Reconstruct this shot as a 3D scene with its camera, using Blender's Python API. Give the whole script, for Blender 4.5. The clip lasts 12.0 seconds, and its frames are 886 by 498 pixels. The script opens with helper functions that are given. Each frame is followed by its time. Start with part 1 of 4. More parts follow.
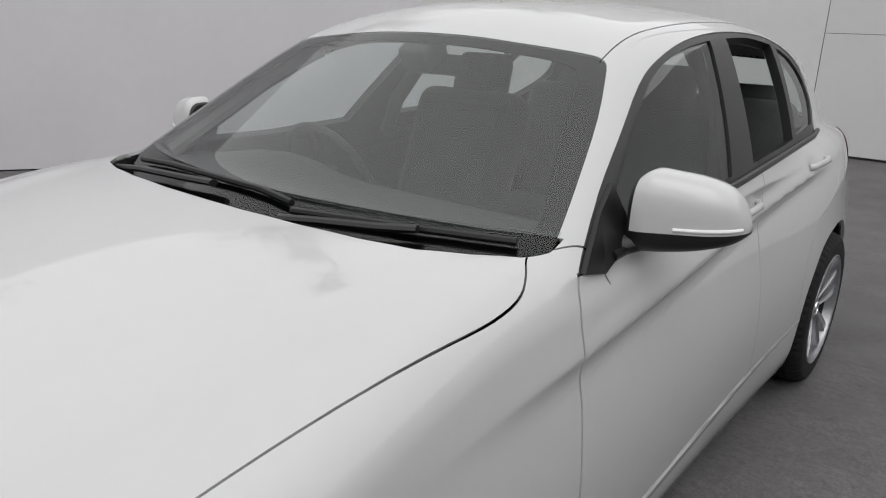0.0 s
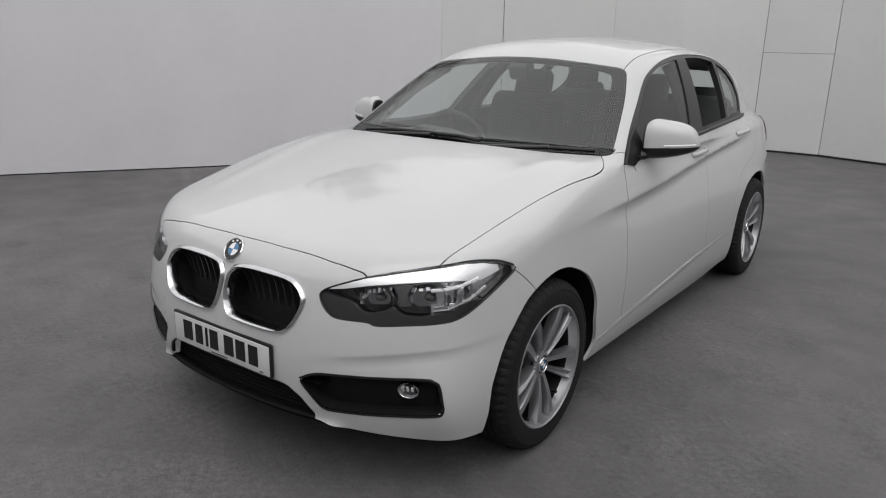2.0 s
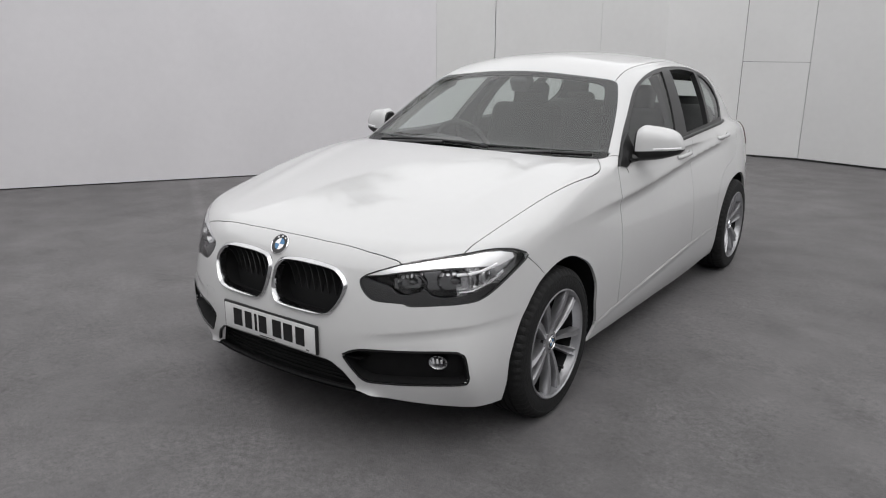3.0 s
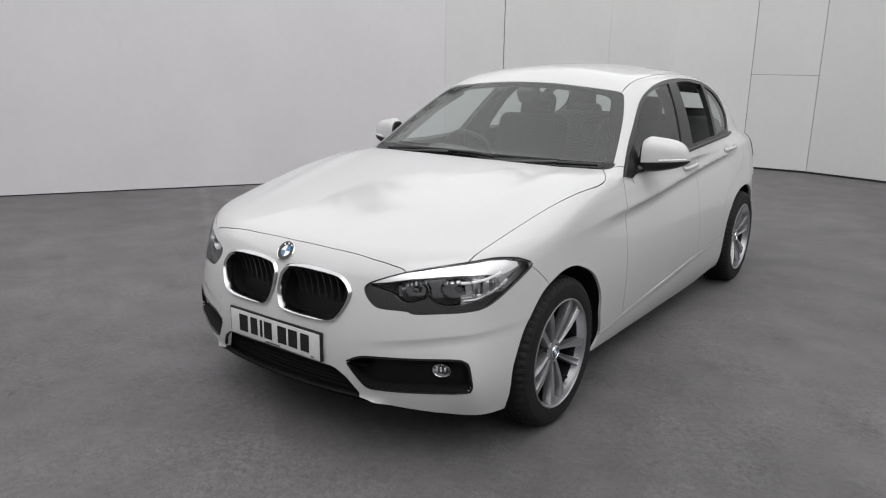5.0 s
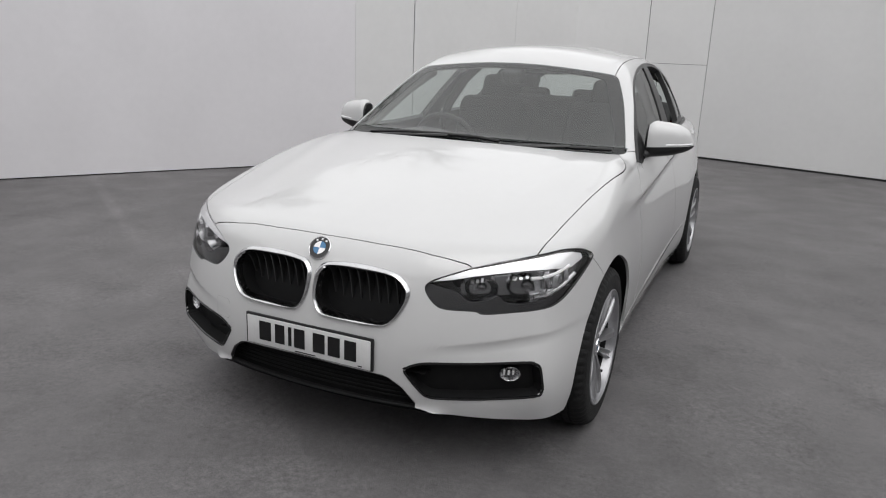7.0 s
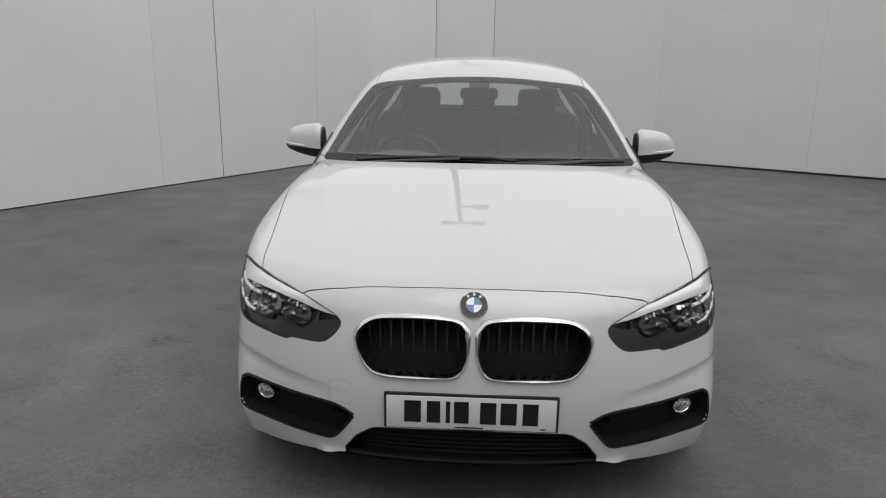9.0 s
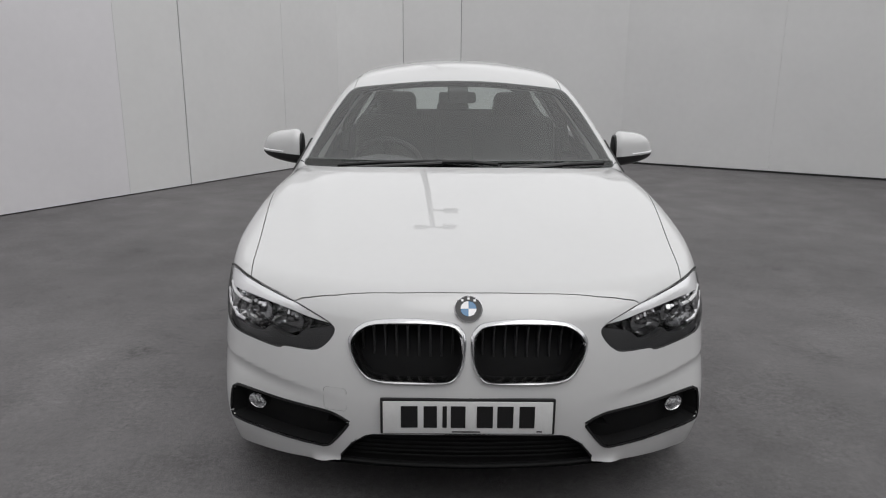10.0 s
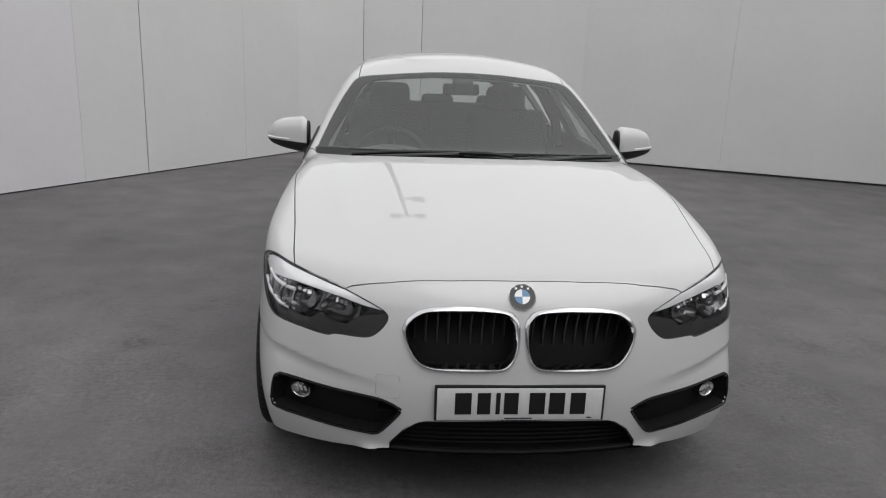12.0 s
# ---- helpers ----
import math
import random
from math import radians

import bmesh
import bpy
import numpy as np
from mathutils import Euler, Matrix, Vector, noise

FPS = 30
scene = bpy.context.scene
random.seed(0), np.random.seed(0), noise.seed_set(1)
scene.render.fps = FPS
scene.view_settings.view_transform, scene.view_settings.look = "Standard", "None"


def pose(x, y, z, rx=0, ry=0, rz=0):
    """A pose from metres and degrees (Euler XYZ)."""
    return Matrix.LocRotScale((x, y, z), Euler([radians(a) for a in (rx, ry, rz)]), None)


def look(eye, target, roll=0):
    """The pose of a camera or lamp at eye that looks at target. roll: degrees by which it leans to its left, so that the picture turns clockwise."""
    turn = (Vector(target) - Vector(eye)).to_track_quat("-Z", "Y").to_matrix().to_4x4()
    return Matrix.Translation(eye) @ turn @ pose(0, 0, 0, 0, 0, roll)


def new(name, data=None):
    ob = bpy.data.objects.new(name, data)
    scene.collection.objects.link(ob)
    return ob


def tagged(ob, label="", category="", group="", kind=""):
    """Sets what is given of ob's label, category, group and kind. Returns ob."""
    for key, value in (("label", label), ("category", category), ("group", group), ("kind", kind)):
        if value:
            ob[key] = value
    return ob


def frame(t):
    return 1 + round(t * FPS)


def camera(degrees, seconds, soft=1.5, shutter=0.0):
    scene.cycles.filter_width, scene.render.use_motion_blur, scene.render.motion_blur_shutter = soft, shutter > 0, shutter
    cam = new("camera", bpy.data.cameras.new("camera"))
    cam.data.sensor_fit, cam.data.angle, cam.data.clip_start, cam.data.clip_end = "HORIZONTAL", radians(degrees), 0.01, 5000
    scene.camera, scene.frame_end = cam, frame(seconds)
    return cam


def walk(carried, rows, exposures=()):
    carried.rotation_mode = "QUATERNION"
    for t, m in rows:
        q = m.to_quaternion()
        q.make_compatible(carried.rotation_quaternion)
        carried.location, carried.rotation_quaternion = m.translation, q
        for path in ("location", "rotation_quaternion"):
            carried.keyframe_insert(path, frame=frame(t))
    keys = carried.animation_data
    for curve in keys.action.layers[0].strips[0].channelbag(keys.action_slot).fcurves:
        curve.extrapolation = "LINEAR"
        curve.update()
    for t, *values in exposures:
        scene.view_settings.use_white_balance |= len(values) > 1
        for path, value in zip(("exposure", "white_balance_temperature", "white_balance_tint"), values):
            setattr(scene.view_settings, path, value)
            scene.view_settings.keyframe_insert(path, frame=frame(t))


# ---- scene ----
cam = camera(62.88, 12.0, soft=1.1)
# seconds, eye, Euler angles
ROWS = [
    (0.0, 1.3875, 0.338, 1.402, 72.29, -1.64, 39.376),
    (0.5, 1.5596, -0.1964, 1.4154, 73.67, -2.3, 39.466),
    (1.0, 1.6835, -0.627, 1.4475, 73.87, -2.47, 38.47),
    (1.5, 1.7845, -1.0366, 1.4476, 73.771, -1.567, 36.657),
    (2.0, 1.9633, -1.3752, 1.4334, 73.961, -1.066, 36.624),
    (2.5, 2.0274, -1.6355, 1.4352, 74.065, -0.557, 35.515),
    (3.0, 2.0738, -1.7366, 1.4607, 74.794, -0.417, 35.461),
    (5.0, 2.094, -1.7442, 1.4577, 75.609, -0.775, 36.198),
    (5.5, 2.0812, -1.7401, 1.4608, 75.398, -0.366, 36.039),
    (6.0, 2.0265, -1.7434, 1.4386, 75.361, -0.832, 35.442),
    (6.5, 1.7518, -1.8577, 1.4219, 75.343, -1.997, 30.474),
    (7.0, 1.3796, -1.894, 1.4063, 74.75, -2.22, 25.268),
    (9.0, -0.0021, -1.9514, 1.4554, 75.21, -0.837, 2.811),
    (9.5, -0.0825, -1.9515, 1.4614, 75.111, -0.923, 0.241),
    (10.0, -0.0847, -1.9514, 1.4569, 75.527, -0.43, -0.087),
    (10.5, -0.0897, -1.9438, 1.4584, 75.287, -0.408, -0.246),
    (11.0, -0.0985, -1.9391, 1.4551, 75.176, -0.621, -0.264),
    (11.5, -0.1534, -1.9242, 1.4408, 74.948, -1.434, -0.81),
    (12.0, -0.4444, -1.9542, 1.4324, 75.238, -2.256, -4.895),
]
walk(cam, [(t, pose(*row)) for t, *row in ROWS], exposures=[(0, 0.5), (0.5, 0.17), (1, 0.05), (1.5, 0.21), (2, 0.48), (2.5, 0.71), (3, 0.74), (7, 0.72), (9, 0.48), (12, 0.48)])

# ---- light: an overcast sky over an open-topped booth ----
world = bpy.data.worlds.new("overcast")
scene.world = world
world.use_nodes = True
wn, wl = world.node_tree.nodes, world.node_tree.links
sky = wn.new("ShaderNodeTexSky")
sky.sky_type, sky.sun_disc = "NISHITA", False
sky.sun_elevation, sky.sun_rotation = radians(62), radians(150)
grey = wn.new("ShaderNodeHueSaturation")
grey.inputs["Saturation"].default_value = 0.04
wl.new(sky.outputs[0], grey.inputs["Color"])
# an even layer of cloud over most of it
cloud = wn.new("ShaderNodeMix")
cloud.data_type = "RGBA"
cloud.inputs[0].default_value = 0.65
cloud.inputs[7].default_value = (5.4, 5.4, 5.45, 1)
wl.new(grey.outputs[0], cloud.inputs[6])
wl.new(cloud.outputs[2], wn["Background"].inputs["Color"])
wn["Background"].inputs["Strength"].default_value = 0.15
sun = new("sun", bpy.data.lights.new("sun", "SUN"))
sun.data.energy, sun.data.angle, sun.data.color = 0.5, radians(55), (1.0, 0.985, 0.97)
sun.matrix_world = look((3.5, -2.4, 9.0), (0, 1.5, 0))


# ---- materials ----
def material(name, colour, rough=0.5, metal=0.0, coat=0.0, spots=0.0, scale=8.0, relief=0.0, relief_scale=60.0, spec=0.5, glow=0.0):
    """A surface with its colour varied at two scales and a fine relief."""
    m = bpy.data.materials.new(name)
    m.use_nodes = True
    n, l = m.node_tree.nodes, m.node_tree.links
    p = n["Principled BSDF"]
    p.inputs["Base Color"].default_value = (*colour, 1)
    p.inputs["Roughness"].default_value, p.inputs["Metallic"].default_value = rough, metal
    p.inputs["Coat Weight"].default_value, p.inputs["Coat Roughness"].default_value = coat, 0.012
    p.inputs["Specular IOR Level"].default_value = spec
    where = n.new("ShaderNodeTexCoord")
    if spots:
        last = None
        for k, (s, a) in enumerate(((scale, spots), (scale * 9, spots * 0.6))):
            t = n.new("ShaderNodeTexNoise")
            t.inputs["Scale"].default_value, t.inputs["Detail"].default_value = s, 6
            l.new(where.outputs["Object"], t.inputs["Vector"])
            r = n.new("ShaderNodeMapRange")
            r.inputs["From Min"].default_value, r.inputs["From Max"].default_value = 0.3, 0.7
            r.inputs["To Min"].default_value, r.inputs["To Max"].default_value = 1 - a, 1 + a
            l.new(t.outputs[0], r.inputs["Value"])
            if last is None:
                last = r.outputs[0]
            else:
                x = n.new("ShaderNodeMath")
                x.operation = "MULTIPLY"
                l.new(last, x.inputs[0])
                l.new(r.outputs[0], x.inputs[1])
                last = x.outputs[0]
        mul = n.new("ShaderNodeVectorMath")
        mul.operation = "SCALE"
        mul.inputs[0].default_value = colour
        l.new(last, mul.inputs["Scale"])
        l.new(mul.outputs[0], p.inputs["Base Color"])
    if relief:
        t = n.new("ShaderNodeTexNoise")
        t.inputs["Scale"].default_value, t.inputs["Detail"].default_value = relief_scale, 4
        l.new(where.outputs["Object"], t.inputs["Vector"])
        b = n.new("ShaderNodeBump")
        b.inputs["Strength"].default_value, b.inputs["Distance"].default_value = relief, 0.01
        l.new(t.outputs[0], b.inputs["Height"])
        l.new(b.outputs[0], p.inputs["Normal"])
    return m


def glass(name, tint, gloss=0.05):
    """A thin pane: tinted in passing, mirror-like by its angle."""
    m = bpy.data.materials.new(name)
    m.use_nodes = True
    n, l = m.node_tree.nodes, m.node_tree.links
    n.remove(n["Principled BSDF"])
    w, p, f, t, g, x = (n.new("ShaderNode" + k) for k in ("LayerWeight", "Math", "MapRange", "BsdfTransparent", "BsdfGlossy", "MixShader"))
    w.inputs["Blend"].default_value = 0.5
    p.operation, p.inputs[1].default_value = "POWER", 5.0
    f.inputs["To Min"].default_value, f.inputs["To Max"].default_value = gloss, 0.95
    l.new(w.outputs["Facing"], p.inputs[0])
    l.new(p.outputs[0], f.inputs["Value"])
    t.inputs["Color"].default_value = (*tint, 1)
    g.inputs["Roughness"].default_value = 0.01
    l.new(f.outputs[0], x.inputs[0])
    l.new(t.outputs[0], x.inputs[1])
    l.new(g.outputs[0], x.inputs[2])
    l.new(x.outputs[0], n["Material Output"].inputs[0])
    return m


PAINT = material("white_paint", (0.56, 0.56, 0.562), 0.30, coat=1.0, spots=0.012, scale=3.0, spec=0.25)
PAINT.node_tree.nodes["Principled BSDF"].inputs["Coat IOR"].default_value = 1.65
RUBBER_TRIM = material("black_trim", (0.009, 0.009, 0.0095), 0.38, spots=0.15, scale=20)
GLOSS_BLACK = material("gloss_black", (0.006, 0.006, 0.0065), 0.16, coat=0.25, spec=0.4)
DARK = material("dark_plastic", (0.006, 0.006, 0.0065), 0.7, spots=0.2, scale=30, spec=0.25)
CHROME = material("chrome", (0.86, 0.86, 0.87), 0.11, 1.0, spots=0.04)
GRILLE_CHROME = material("grille_chrome", (0.66, 0.66, 0.67), 0.15, 1.0, spots=0.08, scale=30)
ALLOY = material("alloy", (0.36, 0.36, 0.372), 0.30, 0.75, spots=0.08, scale=20)
TYRE = material("tyre_rubber", (0.007, 0.007, 0.0073), 0.75, spec=0.35, spots=0.25, scale=12, relief=0.3, relief_scale=90)
PANE = glass("clear_pane", (0.76, 0.81, 0.79), 0.12)
SCREEN = glass("screen_pane", (0.77, 0.81, 0.79), 0.135)
SCREEN_EDGE = glass("screen_edge", (0.77, 0.81, 0.79), 0.07)
LAMP_GLASS = glass("lamp_cover", (0.975, 0.975, 0.98))


# spills and scuffs on the floor: where, how wide, how dark
STAINS = ((-1.63, 1.53, 0.16, 0.5), (1.11, 0.94, 0.045, 0.4), (2.4, 3.2, 0.16, 0.62), (3.0, 3.13, 0.18, 0.65), (-2.47, 3.57, 0.15, 0.6), (0.82, 1.29, 0.15, 0.55), (1.45, 2.38, 0.16, 0.75), (1.9, 1.5, 0.14, 0.75), (-1.22, -0.47, 0.05, 0.45), (-3.35, 0.8, 0.14, 0.62), (-4.5, 1.18, 0.17, 0.68))


def concrete():
    """Worn grey concrete: broad cloudy patches, dark stains, pits and grit."""
    m = material("painted_concrete", (0.118, 0.116, 0.119), 0.66)
    n, lk = m.node_tree.nodes, m.node_tree.links
    p = n["Principled BSDF"]
    where = n.new("ShaderNodeTexCoord").outputs["Object"]

    def field(scale, detail, lo, hi, a, b, rough=0.55, stretch=(1, 1, 1)):
        mp, t, r = n.new("ShaderNodeMapping"), n.new("ShaderNodeTexNoise"), n.new("ShaderNodeMapRange")
        mp.inputs["Scale"].default_value = stretch
        t.inputs["Scale"].default_value, t.inputs["Detail"].default_value, t.inputs["Roughness"].default_value = scale, detail, rough
        r.inputs["From Min"].default_value, r.inputs["From Max"].default_value = lo, hi
        r.inputs["To Min"].default_value, r.inputs["To Max"].default_value = a, b
        lk.new(where, mp.inputs["Vector"])
        lk.new(mp.outputs[0], t.inputs["Vector"])
        lk.new(t.outputs[0], r.inputs["Value"])
        return r.outputs[0]

    # spills and scuffs that lie about the car
    wobble = n.new("ShaderNodeTexNoise")
    wobble.inputs["Scale"].default_value, wobble.inputs["Detail"].default_value, wobble.inputs["Roughness"].default_value = 15.0, 10, 0.8
    lk.new(where, wobble.inputs["Vector"])
    shake = n.new("ShaderNodeVectorMath")
    shake.operation = "MULTIPLY_ADD"
    shake.inputs[1].default_value = (0.30, 0.30, 0)
    lk.new(wobble.outputs["Color"], shake.inputs[0])
    lk.new(where, shake.inputs[2])
    stains = []
    for x, y, size, depth in STAINS:
        d, r = n.new("ShaderNodeVectorMath"), n.new("ShaderNodeMapRange")
        d.operation = "DISTANCE"
        d.inputs[1].default_value = (x + 0.15, y + 0.15, 0)
        lk.new(shake.outputs[0], d.inputs[0])
        r.inputs["From Min"].default_value, r.inputs["From Max"].default_value = size * 0.30, size * 0.80
        r.inputs["To Min"].default_value, r.inputs["To Max"].default_value = depth, 1.0
        lk.new(d.outputs["Value"], r.inputs["Value"])
        stains.append(r.outputs[0])
    # the spills are broken up into flecks
    spilt = stains[0]
    for f in stains[1:]:
        x = n.new("ShaderNodeMath")
        x.operation = "MULTIPLY"
        lk.new(spilt, x.inputs[0])
        lk.new(f, x.inputs[1])
        spilt = x.outputs[0]
    keep = field(16, 12, 0.44, 0.56, 1.0, 0.0, 0.85)
    spill = n.new("ShaderNodeMapRange")
    spill.inputs["From Min"].default_value, spill.inputs["From Max"].default_value = 0.0, 1.0
    spill.inputs["To Max"].default_value = 1.0
    lk.new(keep, spill.inputs["Value"])
    lk.new(spilt, spill.inputs["To Min"])
    # the grit shows in some stretches and is worn smooth in others
    worn = field(1.5, 6, 0.38, 0.62, 0.0, 1.0, 0.6)

    def grit(scale, detail, a, rough):
        ends = []
        for sign in (-1, 1):
            x = n.new("ShaderNodeMath")
            x.operation = "MULTIPLY_ADD"
            x.inputs[1].default_value, x.inputs[2].default_value = sign * a * 0.8, 1 + sign * a * 0.35
            lk.new(worn, x.inputs[0])
            ends.append(x.outputs[0])
        f = field(scale, detail, 0.3, 0.7, 0, 1, rough)
        for k in (0, 1):
            lk.new(ends[k], f.node.inputs[("To Min", "To Max")[k]])
        return f

    # a pale streak that runs out from the wall, fading along its length
    def ramp(source, lo, hi, a, b):
        r = n.new("ShaderNodeMapRange")
        r.interpolation_type = "SMOOTHSTEP"
        r.inputs["From Min"].default_value, r.inputs["From Max"].default_value = lo, hi
        r.inputs["To Min"].default_value, r.inputs["To Max"].default_value = a, b
        lk.new(source, r.inputs["Value"])
        return r.outputs[0]

    def along(way):
        d = n.new("ShaderNodeVectorMath")
        d.operation, d.inputs[1].default_value = "DOT_PRODUCT", way
        lk.new(where, d.inputs[0])
        return d.outputs["Value"]

    aside = n.new("ShaderNodeMath")
    aside.operation, aside.inputs[1].default_value = "ADD", 0.084
    lk.new(along((0.562, 0.827, 0)), aside.inputs[0])
    off = n.new("ShaderNodeMath")
    off.operation = "ABSOLUTE"
    lk.new(aside.outputs[0], off.inputs[0])
    streak = ramp(off.outputs[0], 0.015, 0.075, 1.0, 1.0)
    lk.new(ramp(along((0.827, -0.562, 0)), -4.2, -2.6, 1.20, 1.0), streak.node.inputs["To Min"])
    total = None
    for f in (streak, field(0.45, 5, 0.3, 0.7, 0.80, 1.16), field(2.3, 9, 0.35, 0.65, 0.82, 1.15, 0.75), field(1.1, 10, 0.57, 0.72, 1.0, 0.64, 0.8, (1, 1.6, 1)), grit(38, 7, 0.32, 0.75), field(9, 8, 0.62, 0.70, 1.0, 0.66, 0.7), field(26, 10, 0.57, 0.68, 1.0, 0.55, 0.8), field(6, 12, 0.35, 0.65, 0.82, 1.16, 0.85), grit(120, 4, 0.19, 0.6), field(3.5, 12, 0.60, 0.66, 1.0, 0.80, 0.85, (1, 2.5, 1)), spill.outputs[0]):
        if total is None:
            total = f
        else:
            x = n.new("ShaderNodeMath")
            x.operation = "MULTIPLY"
            lk.new(total, x.inputs[0])
            lk.new(f, x.inputs[1])
            total = x.outputs[0]
    mul = n.new("ShaderNodeVectorMath")
    mul.operation = "SCALE"
    mul.inputs[0].default_value = (0.123, 0.118, 0.120)
    lk.new(total, mul.inputs["Scale"])
    lk.new(mul.outputs[0], p.inputs["Base Color"])
    lk.new(field(3.0, 6, 0.3, 0.7, 0.52, 0.78), p.inputs["Roughness"])
    b = n.new("ShaderNodeBump")
    b.inputs["Strength"].default_value, b.inputs["Distance"].default_value = 0.42, 0.007
    lk.new(field(48, 8, 0.3, 0.7, 0, 1, 0.8), b.inputs["Height"])
    lk.new(b.outputs[0], p.inputs["Normal"])
    return m


FLOOR_GREY = concrete()
BARK = material("bark", (0.075, 0.075, 0.050), 0.9, spots=0.3, scale=6, relief=0.5, relief_scale=30)
POLE = material("galvanised", (0.045, 0.045, 0.046), 0.6, 0.2, spots=0.1)
STEEL = material("brake_steel", (0.02, 0.02, 0.021), 0.5, 0.7, spots=0.15)
RED_LENS = material("red_lens", (0.06, 0.012, 0.012), 0.12, coat=0.5)
REFLECTOR = material("lamp_reflector", (0.28, 0.28, 0.285), 0.12, 1.0, spots=0.15, scale=40)
WALL_WHITE = material("white_panel", (0.650, 0.637, 0.658), 0.6, spots=0.022, scale=1.3, relief=0.05, relief_scale=12)
WALL_GREY = material("pale_grey_panel", (0.632, 0.630, 0.630), 0.6, spots=0.022, scale=1.3, relief=0.05, relief_scale=12)
# for the added walls out of view; dims light on the car's front
UNSEEN_GREY = material("unseen_grey_panel", (0.32, 0.318, 0.322), 0.7, spots=0.05, scale=1.3)
SATIN_CHROME = material("satin_chrome", (0.60, 0.60, 0.61), 0.22, 1.0, spots=0.25, scale=45)
INK = material("black_print", (0.006, 0.006, 0.006), 1.0, spec=0.0, spots=0.05)
BEZEL_GREY = material("bezel_grey", (0.022, 0.022, 0.023), 0.35, spots=0.05)
JOINT = material("dark_joint", (0.06, 0.06, 0.06), 0.8, spots=0.2)
CLOTH = material("seat_cloth", (0.07, 0.07, 0.0714), 0.95, spots=0.1, scale=12)
GRIP = material("steering_grip", (0.034, 0.034, 0.035), 0.6, spots=0.1, scale=20)
INNER = material("cabin_plastic", (0.06, 0.06, 0.0612), 0.7, spots=0.1, scale=10)
LINER = material("headliner", (0.30, 0.30, 0.29), 0.95, spots=0.05)
PLATE_WHITE = material("plate_white", (0.62, 0.62, 0.62), 0.4, spots=0.05, scale=30)
BADGE_GREY = material("badge_grey", (0.010, 0.010, 0.0105), 0.35, coat=0.15)
BLUE = material("badge_blue", (0.045, 0.17, 0.34), 0.2, coat=0.6)
LAMP_WHITE = material("lamp_brow", (0.85, 0.85, 0.86), 0.25, spots=0.03)
BROW_SATIN = material("brow_satin", (0.95, 0.95, 0.955), 0.24, 0.55, spots=0.03)


def part(name, bm, mat, parent=None, label="", smooth=True):
    """Links a bmesh as one mesh object under a thing or under a part."""
    me = bpy.data.meshes.new(name)
    bm.normal_update()
    bm.to_mesh(me)
    bm.free()
    me.materials.append(mat)
    if smooth:
        me.shade_smooth()
        me.set_sharp_from_angle(angle=radians(35))
    ob = new(name, me)
    ob.parent = parent
    return tagged(ob, label)


def box(bm, sx, sy, sz, m=Matrix(), bevel=0.0, seg=2):
    """A block of that size about m, its edges rounded."""
    made = bmesh.ops.create_cube(bm, size=1, matrix=m @ Matrix.Diagonal((sx, sy, sz, 1)))
    if bevel:
        edges = {e for v in made["verts"] for e in v.link_edges}
        bmesh.ops.bevel(bm, geom=list(edges), offset=bevel, segments=seg, affect="EDGES", profile=0.5)
    return bm


def lathe(bm, profile, steps=48, m=Matrix(), closed=False):
    """Turns (radius, along) points about the x axis."""
    rings = []
    for k in range(steps):
        a = 2 * math.pi * k / steps
        rings.append([bm.verts.new(m @ Vector((h, r * math.cos(a), r * math.sin(a)))) for r, h in profile])
    n = len(profile)
    for k in range(steps):
        p, q = rings[k], rings[(k + 1) % steps]
        for i in range(n if closed else n - 1):
            bm.faces.new((p[i], p[(i + 1) % n], q[(i + 1) % n], q[i]))
    return bm


def tube(bm, path, radius, sides=8, closed=False, flat=1.0):
    """Sweeps a round or flattened section along a path."""
    path = [Vector(p) for p in path]
    n, rings = len(path), []
    for i, p in enumerate(path):
        a, b = path[(i - 1) % n if closed else max(i - 1, 0)], path[(i + 1) % n if closed else min(i + 1, n - 1)]
        t = (b - a).normalized()
        u = t.cross(Vector((0, 0, 1)))
        u = (u if u.length > 0.05 else t.cross(Vector((0, 1, 0)))).normalized()
        w = u.cross(t)
        rings.append([bm.verts.new(p + radius * (u * math.cos(c) + flat * w * math.sin(c))) for c in (2 * math.pi * k / sides for k in range(sides))])
    for i in range(n if closed else n - 1):
        p, q = rings[i], rings[(i + 1) % n]
        for k in range(sides):
            bm.faces.new((p[k], p[(k + 1) % sides], q[(k + 1) % sides], q[k]))
    if not closed:
        bm.faces.new(rings[0][::-1])
        bm.faces.new(rings[-1])
    return bm


# ---- the booth: floor and faceted panel walls ----
bm = bmesh.new()
bmesh.ops.create_grid(bm, x_segments=40, y_segments=40, size=400)
floor = tagged(part("floor", bm, FLOOR_GREY, smooth=False), "worn grey painted concrete floor with faint stains", "floor", kind="structure")
WALL_H, WALL_T = 3.7, 0.12
CORNERS = [Vector(p) for p in ((-8.4, -2.0), (-7.49, -0.3), (-4.68, 4.2), (-1.6, 8.95), (-0.68, 9.62), (0.21, 9.64), (2.6, 8.96), (7.0, 6.77), (9.5, 2.0), (8.5, -4.5), (3.0, -8.0), (-4.5, -7.5))]
# where the panels meet along a wall, and how wide the joint is
SEAMS = {2: ((0.375, 0.0008), (0.520, 0.006), (0.805, 0.0010)), 6: ((0.42, 0.0007),), 8: ((0.5, 0.004),), 10: ((0.5, 0.004),)}


